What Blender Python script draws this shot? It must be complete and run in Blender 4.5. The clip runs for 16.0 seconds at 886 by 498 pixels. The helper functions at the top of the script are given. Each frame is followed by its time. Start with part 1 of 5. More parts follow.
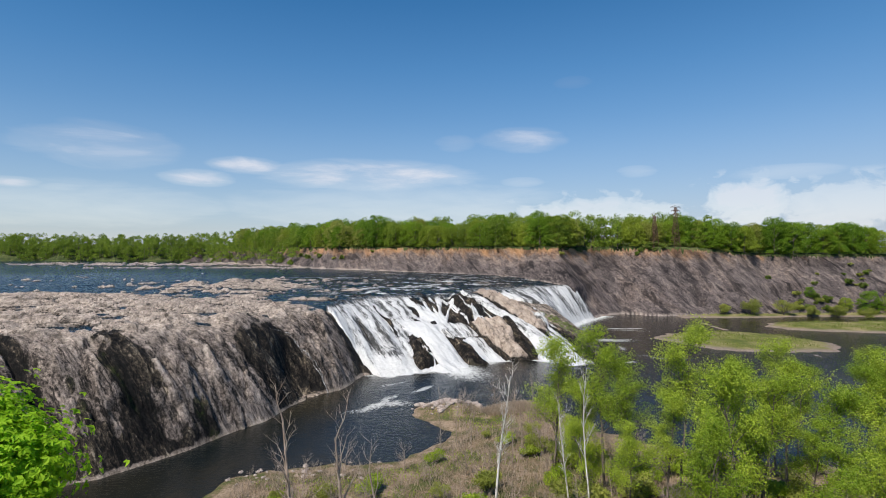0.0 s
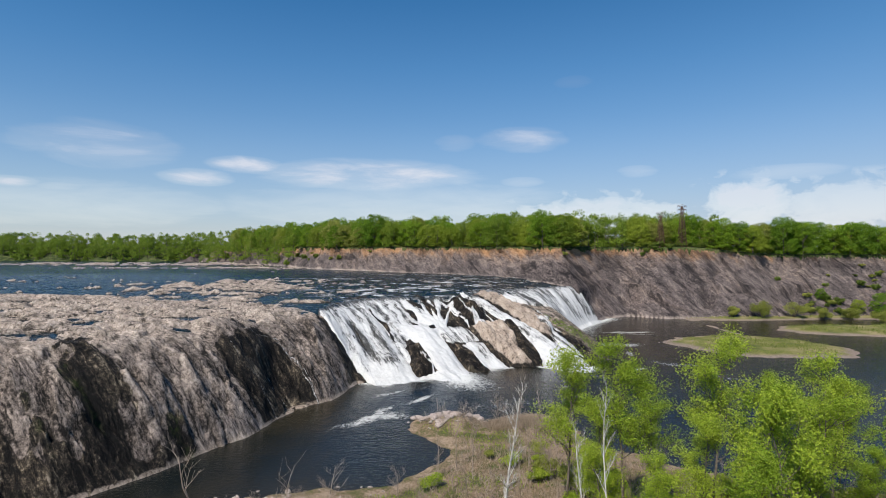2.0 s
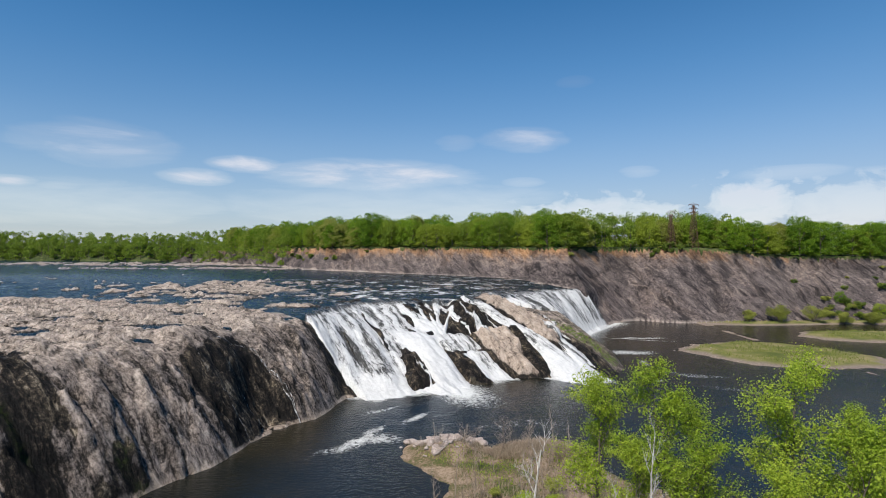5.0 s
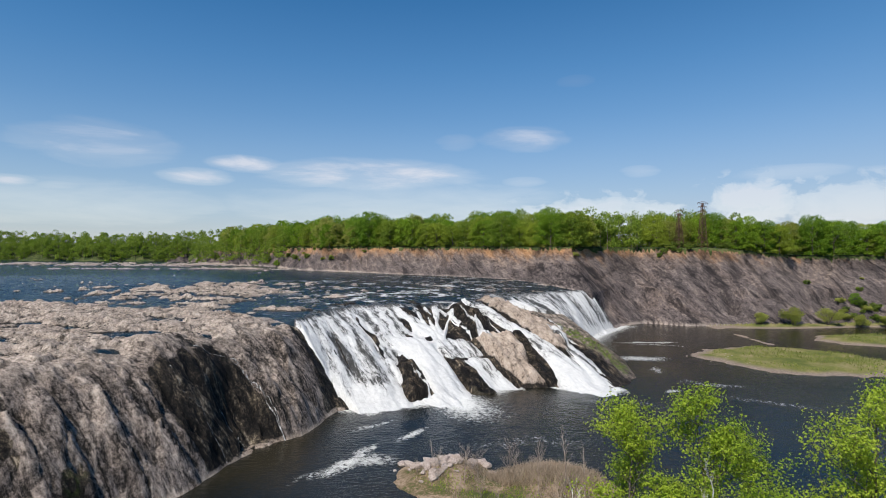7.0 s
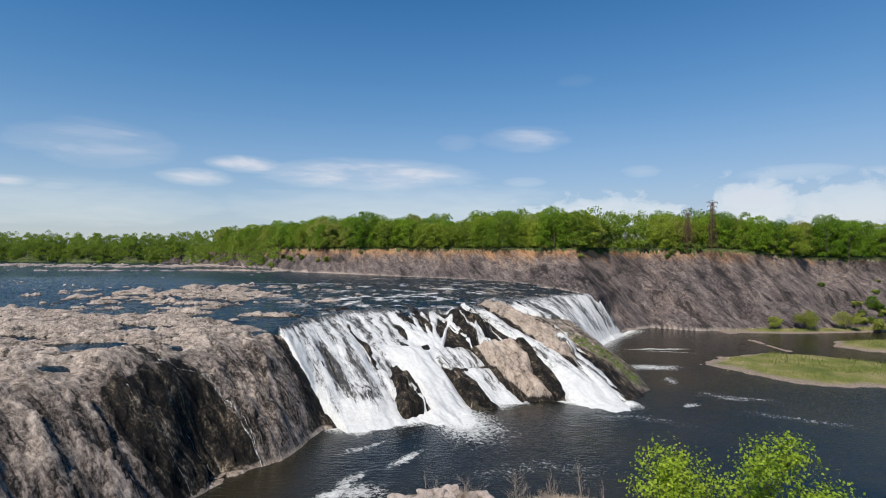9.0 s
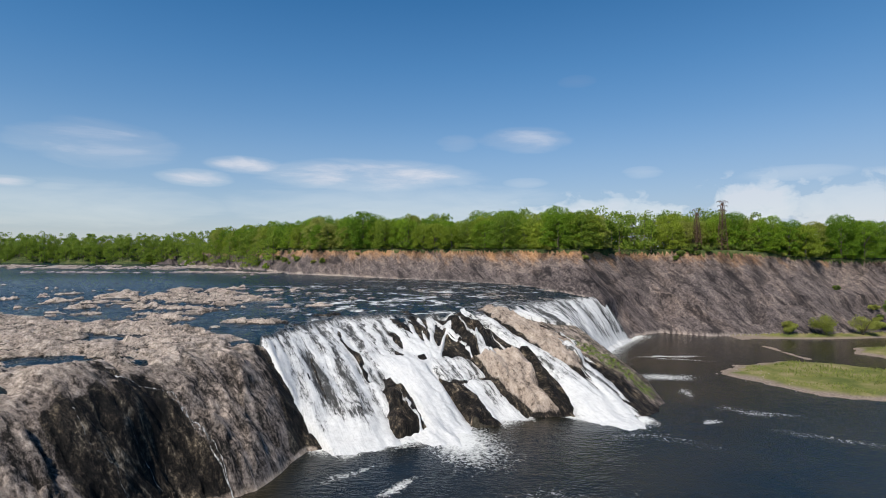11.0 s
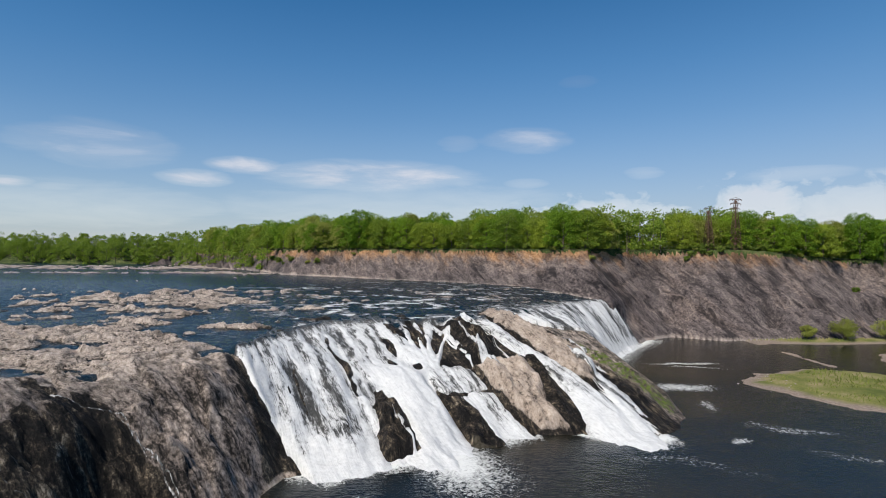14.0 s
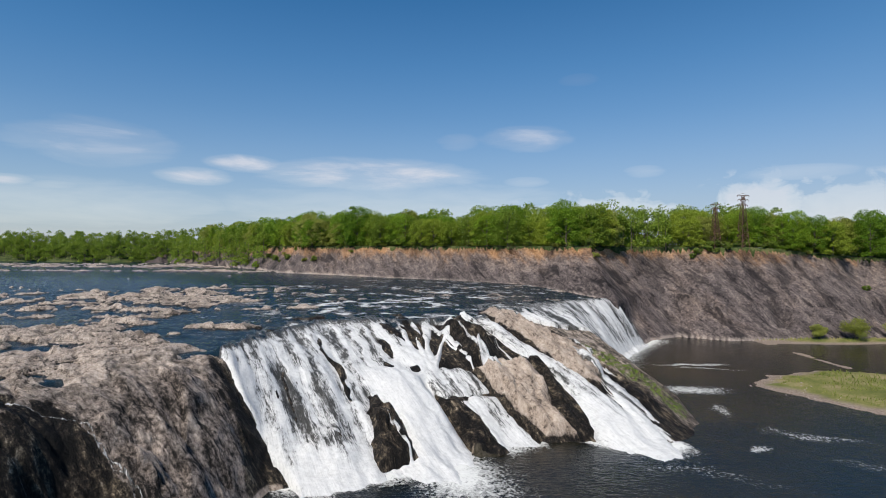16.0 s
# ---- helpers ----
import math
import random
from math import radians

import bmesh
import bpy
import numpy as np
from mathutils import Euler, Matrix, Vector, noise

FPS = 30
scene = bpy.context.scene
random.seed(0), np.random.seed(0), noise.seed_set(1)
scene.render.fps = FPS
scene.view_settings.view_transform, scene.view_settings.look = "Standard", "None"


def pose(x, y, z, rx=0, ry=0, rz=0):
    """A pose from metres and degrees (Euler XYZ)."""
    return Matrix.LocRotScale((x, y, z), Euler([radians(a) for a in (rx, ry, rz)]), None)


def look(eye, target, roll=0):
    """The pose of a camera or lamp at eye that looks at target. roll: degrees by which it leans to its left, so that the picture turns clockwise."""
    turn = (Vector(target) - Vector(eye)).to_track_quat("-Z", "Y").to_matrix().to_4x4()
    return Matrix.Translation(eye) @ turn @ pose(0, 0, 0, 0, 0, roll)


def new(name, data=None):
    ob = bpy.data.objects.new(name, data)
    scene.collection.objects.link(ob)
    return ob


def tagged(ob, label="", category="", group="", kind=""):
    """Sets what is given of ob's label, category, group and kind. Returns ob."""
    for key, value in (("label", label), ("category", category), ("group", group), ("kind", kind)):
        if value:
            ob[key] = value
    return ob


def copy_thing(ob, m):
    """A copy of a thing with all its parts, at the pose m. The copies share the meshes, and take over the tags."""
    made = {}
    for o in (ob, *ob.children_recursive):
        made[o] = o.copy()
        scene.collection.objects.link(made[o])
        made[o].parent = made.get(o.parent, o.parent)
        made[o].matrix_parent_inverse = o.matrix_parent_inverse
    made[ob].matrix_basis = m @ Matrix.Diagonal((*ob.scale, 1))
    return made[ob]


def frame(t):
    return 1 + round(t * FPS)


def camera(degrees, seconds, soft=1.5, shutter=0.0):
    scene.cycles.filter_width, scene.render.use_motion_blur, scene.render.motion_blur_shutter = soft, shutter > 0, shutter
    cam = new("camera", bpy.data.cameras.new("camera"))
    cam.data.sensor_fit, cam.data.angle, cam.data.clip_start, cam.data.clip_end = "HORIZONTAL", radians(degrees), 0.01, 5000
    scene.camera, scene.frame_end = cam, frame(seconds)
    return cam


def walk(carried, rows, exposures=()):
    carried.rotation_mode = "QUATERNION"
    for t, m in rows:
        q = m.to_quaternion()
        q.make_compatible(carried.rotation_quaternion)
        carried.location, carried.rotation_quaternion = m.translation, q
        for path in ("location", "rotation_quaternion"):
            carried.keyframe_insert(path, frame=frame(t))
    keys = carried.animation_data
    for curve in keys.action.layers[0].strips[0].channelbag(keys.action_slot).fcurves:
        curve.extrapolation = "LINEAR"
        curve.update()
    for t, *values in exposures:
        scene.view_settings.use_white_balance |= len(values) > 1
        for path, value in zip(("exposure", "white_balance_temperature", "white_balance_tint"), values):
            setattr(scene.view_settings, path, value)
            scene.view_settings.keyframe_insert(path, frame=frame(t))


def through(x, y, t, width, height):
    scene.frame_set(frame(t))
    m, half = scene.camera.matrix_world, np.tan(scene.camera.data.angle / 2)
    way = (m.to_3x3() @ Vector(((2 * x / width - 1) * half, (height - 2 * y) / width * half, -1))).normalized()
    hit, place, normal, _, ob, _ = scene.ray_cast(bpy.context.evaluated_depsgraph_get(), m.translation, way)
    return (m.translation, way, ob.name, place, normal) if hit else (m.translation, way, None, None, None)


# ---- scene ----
cam = camera(78.1, 16.0, soft=1.0)
METRES, EYE, TILT, LEAN, TURN = 95.0, 45.2, 0.0, 0.0, 0.0
ROWS = [
    (0.0, 0.0, 0.0, 0.0, 0.0, 0.0, -0.0),
    (0.5, -0.0001, 0.0267, 0.0005, -0.0, -0.02, -0.02),
    (1.0, 0.0006, 0.0574, 0.0009, 0.01, -0.03, -0.02),
    (1.5, 0.0015, 0.0907, 0.001, 0.0, -0.03, -0.04),
    (2.0, 0.0028, 0.1248, 0.0011, -0.01, -0.01, -0.07),
    (2.5, 0.004, 0.1595, 0.0006, -0.01, 0.02, -0.11),
    (3.0, 0.0049, 0.1928, 0.0002, -0.01, 0.04, -0.14),
    (3.5, 0.0055, 0.2246, -0.0004, -0.01, 0.04, -0.15),
    (4.0, 0.0065, 0.2557, -0.0011, 0.01, 0.05, -0.17),
    (6.5, 0.0116, 0.4159, -0.0005, 0.1, 0.01, -0.2),
    (7.0, 0.0127, 0.4524, 0.0003, 0.11, 0.01, -0.2),
    (7.5, 0.0147, 0.4894, 0.0009, 0.12, 0.01, -0.17),
    (8.0, 0.0165, 0.5274, 0.0017, 0.12, 0.02, -0.18),
    (8.5, 0.0185, 0.5656, 0.0027, 0.13, 0.05, -0.18),
    (9.0, 0.0205, 0.6033, 0.0038, 0.13, 0.07, -0.18),
    (11.5, 0.0315, 0.7773, 0.0067, 0.22, 0.21, -0.21),
    (12.0, 0.033, 0.807, 0.006, 0.23, 0.25, -0.22),
    (12.5, 0.0342, 0.8347, 0.005, 0.25, 0.27, -0.24),
    (13.0, 0.0352, 0.861, 0.0042, 0.26, 0.26, -0.25),
    (13.5, 0.0361, 0.8866, 0.0023, 0.27, 0.26, -0.27),
    (14.0, 0.0373, 0.91, 0.0001, 0.28, 0.26, -0.27),
    (14.5, 0.0381, 0.9317, -0.0018, 0.28, 0.24, -0.27),
    (15.0, 0.0385, 0.9536, -0.0044, 0.28, 0.21, -0.27),
    (15.5, 0.0389, 0.9758, -0.0065, 0.27, 0.17, -0.28),
    (16.0, 0.0393, 0.9984, -0.0082, 0.27, 0.12, -0.28),
]
walk(cam, [(t, pose(0, 0, EYE, TILT, LEAN, TURN) @ pose(METRES * x, METRES * y, METRES * z, 90 + pitch, roll, yaw)) for t, x, y, z, yaw, pitch, roll in ROWS], [(0.0, 0.1), (6.0, 0.08), (16.0, -0.03)])

# ---- world, sun, exposure ----
SUN_TO = Vector((-0.34, -0.48, 0.81)).normalized()      # towards the sun
world = bpy.data.worlds.new("sky")
scene.world = world
world.use_nodes = True
wn, wl = world.node_tree.nodes, world.node_tree.links
sky = wn.new("ShaderNodeTexSky")
sky.sky_type = "NISHITA"
sky.sun_disc = False
sky.sun_elevation = math.asin(SUN_TO.z)
sky.sun_rotation = math.atan2(SUN_TO.x, SUN_TO.y)
sky.altitude = 500.0
sky.air_density, sky.dust_density, sky.ozone_density = 1.0, 0.1, 1.6
rich = wn.new("ShaderNodeHueSaturation")
rich.inputs["Saturation"].default_value = 1.50
rich.inputs["Hue"].default_value = 0.500
rich.inputs["Value"].default_value = 1.0
wl.new(sky.outputs["Color"], rich.inputs["Color"])
wn["Background"].inputs["Strength"].default_value = 0.094
wl.new(rich.outputs["Color"], wn["Background"].inputs["Color"])
sun = new("sun", bpy.data.lights.new("sun", "SUN"))
sun.data.energy, sun.data.angle, sun.data.color = 5.0, radians(0.5), (1.0, 0.94, 0.85)
sun.matrix_world = look(SUN_TO * 100, (0, 0, 0))

# ---- arithmetic helpers ----
RNG = np.random.RandomState(7)


def interp(v, pairs):
    return np.interp(v, [p[0] for p in pairs], [p[1] for p in pairs])


def sstep(v, lo, hi):
    t = np.clip((v - lo) / (hi - lo), 0, 1)
    return t * t * (3 - 2 * t)


def hash2(i, j, seed):
    h = (i.astype(np.int64) * 374761393 + j.astype(np.int64) * 668265263 + seed * 974634721) & 0xFFFFFFFF
    h = ((h ^ (h >> 13)) * 1274126177) & 0xFFFFFFFF
    return ((h ^ (h >> 16)) & 0xFFFF) / 65535.0


def vnoise(x, y, seed=0):
    """Smooth value noise, -1 to 1."""
    i, j = np.floor(x), np.floor(y)
    u, v = x - i, y - j
    u, v = u * u * (3 - 2 * u), v * v * (3 - 2 * v)
    a, b = hash2(i, j, seed), hash2(i + 1, j, seed)
    c, d = hash2(i, j + 1, seed), hash2(i + 1, j + 1, seed)
    return 2 * ((a * (1 - u) + b * u) * (1 - v) + (c * (1 - u) + d * u) * v) - 1


def fbm(x, y, octaves=4, seed=0):
    total, amp, norm = 0.0, 1.0, 0.0
    for k in range(octaves):
        total = total + amp * vnoise(x * 2 ** k + 13.7 * k, y * 2 ** k - 7.1 * k, seed + k)
        norm, amp = norm + amp, amp * 0.5
    return total / norm


def line_distance(x, y, pts):
    """Signed distance to a polyline (positive on its left) and the running index along it."""
    best, side, run = np.full(x.shape, 1e9), np.ones(x.shape), np.zeros(x.shape)
    for k in range(len(pts) - 1):
        (ax, ay), (bx, by) = pts[k][:2], pts[k + 1][:2]
        ex, ey = bx - ax, by - ay
        t = np.clip(((x - ax) * ex + (y - ay) * ey) / (ex * ex + ey * ey), 0, 1)
        d = np.hypot(x - ax - t * ex, y - ay - t * ey)
        near = d < best
        best = np.where(near, d, best)
        side = np.where(near, np.sign(ex * (y - ay) - ey * (x - ax)), side)
        run = np.where(near, k + t, run)
    return best * side, run


def area_distance(x, y, pts):
    """Signed distance to a closed outline, positive inside."""
    best, inside = np.full(x.shape, 1e9), np.zeros(x.shape, bool)
    for k in range(len(pts)):
        (ax, ay), (bx, by) = pts[k], pts[(k + 1) % len(pts)]
        ex, ey = bx - ax, by - ay
        t = np.clip(((x - ax) * ex + (y - ay) * ey) / (ex * ex + ey * ey), 0, 1)
        best = np.minimum(best, np.hypot(x - ax - t * ex, y - ay - t * ey))
        if by != ay:
            inside ^= ((ay > y) != (by > y)) & (x < ax + (y - ay) * ex / ey)
    return np.where(inside, best, -best)


# ---- the shape of the land ----
# a runs across the current (to the right and away), b with it; lower river at z = 0
ACX, ACY, ALX, ALY = 0.855, 0.52, 0.52, -0.855
FOOT = [(-300, -110), (-55, -121), (-3, -127), (15, -134), (35, -148), (44, -157), (54, -165), (63, -167), (78, -182),
        (90, -180), (108, -177), (120, -181), (126, -176), (138, -178), (145, -173), (152, -164), (164, -160), (176, -163),
        (184, -167), (230, -180)]
LIP = [(-300, -135), (-55, -147), (-3, -154), (15, -162), (35, -176), (44, -185), (54, -194), (63, -199), (73, -212),
       (94, -235), (108, -247), (125, -242), (142, -235), (158, -228), (178, -245), (230, -250)]
ROUND = [(68, 1.9), (80, 1.45), (110, 1.35), (170, 1.25)]
BACKFOOT = [(69, 235), (72, 250), (69, 270), (68, 295), (75, 318), (83, 332), (91, 344), (98, 353), (108, 366)]
BACKRUN = [(0, 60), (1, 26), (2, 21), (3, 25), (4, 26), (5, 24), (6, 21), (7, 18), (8, 17)]
CLIFF = [(700, 430), (420, 395), (330, 372), (250, 374), (223, 370), (202, 367), (176, 367), (145, 366), (124, 378), (107, 367),
         (97, 352), (86, 356), (66, 375), (47, 397), (7, 417), (-37, 436), (-85, 461), (-114, 478), (-138, 520),
         (-190, 590), (-258, 655), (-330, 745), (-640, 800), (-1000, 880), (-2500, 1400)]
CLIFFBASE = [(0, 0), (10, 0), (11, 19.5), (12, 22), (13, 24.3), (15, 26.5), (17, 28), (30, 28)]
LOWCLIFF = CLIFF[:11] + [(86, 360), (78, 420), (80, 3000), (3000, 3000), (3000, 600)]
HIGHCLIFF = [(600, 3000), (600, 470), (250, 392), (200, 385), (145, 384), (124, 396), (103, 382), (86, 356)] + CLIFF[12:] + [(-2500, 3000)]
HIGHBASE = [(0, 20), (7, 19.5), (8, 22), (9, 24.3), (11, 26.5), (13, 28), (40, 28)]
# gashes across the cliff: along and up from the foot at both ends, width, depth
GASHES = [(-49.8, 34.1, -32.4, 8.6, 3.2, 3.2), (-87.6, 10.8, -76.8, 1.5, 1.6, 2.2), (-78.0, 28.2, -63.3, 19.2, 1.6, 2.0), (-104.4, 34.2, -89.8, 29.0, 2.2, 1.6), (-68.9, 15.0, -44.2, 2.7, 0.9, 1.2), (-110.1, 6.6, -100.5, 16.7, 1.2, 1.0), (-58.8, 33.5, -55.3, 29.6, 1.6, 2.4), (-26.5, 33.8, -4.7, 11.2, 1.5, 1.4)]
BEHIND_CLIFF = [(-2500, 3000), (3000, 3000), (3000, 600)]
SHORE = [(-400, -60), (-120, 20), (-75, 70), (-47, 92), (-42, 105), (-35, 111), (-19, 114), (-11, 117), (-3, 123), (2, 135), (-7, 149),
         (-5, 158), (7, 158), (11, 148), (24, 155), (32, 146), (36, 138), (50, 124), (80, 112), (130, 96), (400, 60)]
ISLAND = [(106, 276), (112, 262), (121, 248), (134, 239), (150, 237), (175, 240), (188, 258), (178, 280), (165, 295), (142, 299), (120, 291)]
SPIT = [(187, 318), (194, 306), (215, 298), (300, 270), (500, 240), (800, 300), (800, 360), (420, 350), (300, 338), (214, 337), (196, 330)]


def across(x, y):
    return ACX * x + ACY * y, ALX * x + ALY * y


def river_level(x, y):
    """Upper river, with the pools left on the dry ledge."""
    a, b = across(x, y)
    z = 21.5 + 6.5 * sstep(y, 265, 485)
    dry = 0.05 * np.clip(72 - a, 0, 90) * (1 - sstep(y, 215, 285))
    sink = 4.6 * np.exp(-((x - 97) / 40) ** 2 - ((y - 345) / 45) ** 2)
    return z + dry - sink


def front(a, b):
    """How far up from the foot (0) to the lip (1) of the fall line."""
    foot = interp(a, FOOT)
    return (foot - b) / (foot - interp(a, LIP)), foot


def blob(a, b, ca, cb, ra, rb, lean=0.0, sharp=1.5):
    aa, bb = a - ca, b - cb
    aa = aa - lean * bb
    return np.exp(-((aa / ra) ** 2 + (bb / rb) ** 2) ** sharp)


def terrace(h, step, edge=0.3):
    k = np.floor(h / step)
    f = h / step - k
    return step * (k + sstep(f, 0.5 - edge, 0.5 + edge))


def ramped(v):
    """Overlapping slabs: a slow rise and a steep drop."""
    f = v - np.floor(v)
    return np.minimum(f / 0.84, (1 - f) / 0.16)


def facets(x, y, seed):
    """Broken faces: each cell is a plane with a tilt and a height of its own, about -1 to 1; and the distance to the joints."""
    i0, j0 = np.floor(x), np.floor(y)
    best, second, out = np.full(x.shape, 1e9), np.full(x.shape, 1e9), np.zeros(x.shape)
    for di in (-1, 0, 1):
        for dj in (-1, 0, 1):
            i, j = i0 + di, j0 + dj
            dx, dy = x - i - hash2(i, j, seed), y - j - hash2(i, j, seed + 1)
            d = dx * dx + dy * dy
            near = d < best
            second = np.where(near, best, np.minimum(second, d))
            h = hash2(i, j, seed + 2) * 1.2 - 0.6 + dx * (hash2(i, j, seed + 3) * 2 - 1) * 1.3 + dy * (hash2(i, j, seed + 4) * 2 - 1) * 1.3
            out = np.where(near, h, out)
            best = np.where(near, d, best)
    return out, np.sqrt(second) - np.sqrt(best)


def bare_rock(x, y):
    """Bed of the falls with no boulders, and the climb u."""
    a, b = across(x, y)
    wob = 2.6 * fbm(a * 0.09, b * 0.05, 3, 11)
    u, foot = front(a + wob, b + sstep(a, 76, 84) * (2.6 * fbm(a * 0.16, b * 0.02, 3, 12) + 1.4 * fbm(x * 0.15, y * 0.15, 3, 14)))
    p = interp(a, ROUND)
    uc = np.clip(u, 0, 1)
    f = 1 - (1 - uc) ** p
    top = river_level(x, y)
    z = top * f + np.minimum(u, 0) * 14
    d, run = line_distance(x, y, BACKFOOT)
    ub = np.clip(d / interp(run, BACKRUN), -1, 1)
    zb = np.where(ub > 0, top * (1 - (1 - np.clip(ub, 0, 1)) ** 1.7), ub * 10)
    zb = zb - 30 * sstep(run, 6.95, 7.1)
    behind = (a > 150)
    z = np.where(behind, np.minimum(z, zb), z)
    return z, u, a, b, ub, behind


SLAB = [(136, -201), (143, -203), (151, -199), (149.5, -188), (146.5, -171), (139, -174), (137.5, -190)]
STRIP = [(150, -200), (156, -197), (152, -183), (149, -171), (146, -171), (149, -186)]
DOME = [(137, -219), (143, -229), (152, -226), (151, -208), (144, -202), (136.5, -204)]
SPINE = [(163, -238), (171, -236), (177, -202), (172, -188), (163.5, -179), (160, -184), (158, -200), (159, -216)]
WEDGE = [(105, -201), (110, -190), (108, -175), (97.5, -177), (99, -188), (103, -197)]
BAND = [(121.5, -194), (126, -194), (126.5, -174), (120.5, -175)]
GREEN = [(176, -212), (186, -206), (188, -172), (176, -163), (170, -172), (175, -190)]


def boulders(a, b):
    """Rocks that stand out of the falls, and how light and dry they are."""
    wa = a + 3.2 * fbm(a * 0.10, b * 0.09, 5, 111)
    wb = b + 3.6 * fbm(a * 0.14, b * 0.12, 4, 113)
    rough = 1.1 * ramped(0.16 * wa + 0.05 * wb) + 0.6 * ramped(0.42 * wa - 0.03 * wb) - 0.8 + 0.55 * (1 - 2 * np.abs(vnoise(wa * 0.42, wb * 0.16, 115))) + 0.35 * fbm(wa * 0.9, wb * 0.5, 3, 117) + 1.1 * facets(wa / 3.2, wb / 6.0, 251)[0] + 0.45 * facets(wa / 1.3, wb / 2.2, 261)[0]

    def rock(outline, height, edge, spread=0.0):
        d = area_distance(wa, wb, outline)
        k = sstep(d, -0.4 - spread, edge)
        return k * (height + rough * (0.4 + 0.1 * height)), k

    wedge, kw = rock(WEDGE, 3.4, 3.2)
    slab, ks = rock(SLAB, 3.6, 3.0, 0.8)
    strip, kp = rock(STRIP, 1.3, 1.6)
    dome, kd = rock(DOME, 3.9, 4.5)
    spine, kr = rock(SPINE, 3.2, 3.2, 1.8)
    band, kb = rock(BAND, 1.7, 1.8)
    green, kg = rock(GREEN, 2.0, 3.5)
    streak = 1.4 * blob(wa, wb, 100.2, -210, 0.9, 17, -0.075)
    strands = 1.15 * blob(wa, wb, 85.6, -197, 1.2, 14) + 1.2 * blob(wa, wb, 90.0, -187.5, 1.5, 6.0) + 1.2 * blob(wa, wb, 93.5, -185.5, 1.2, 5.0) + 1.0 * blob(wa, wb, 81.5, -200, 0.8, 12) + 1.05 * blob(wa, wb, 88.3, -200, 0.7, 13)
    horn = 2.0 * blob(wa, wb, 124.5, -231, 2.2, 9) + 1.8 * blob(wa, wb, 134, -238, 1.8, 4) + 1.3 * blob(wa, wb, 116, -211, 1.8, 4) + 1.5 * blob(wa, wb, 122.5, -209, 2.2, 2.8) \
        + 1.5 * blob(wa, wb, 129.5, -226, 1.2, 9) + 1.2 * blob(wa, wb, 119.5, -222, 1.2, 7)
    lift = np.maximum.reduce([wedge, slab, strip, dome, spine, band, green, streak, strands, horn])
    light = np.maximum(sstep(ks, 0.25, 0.6) * (1 - sstep(kp, 0.3, 0.7)), sstep(kr, 0.3, 0.7) * (1 - sstep(wa, 169, 176)))
    return lift, light, kg


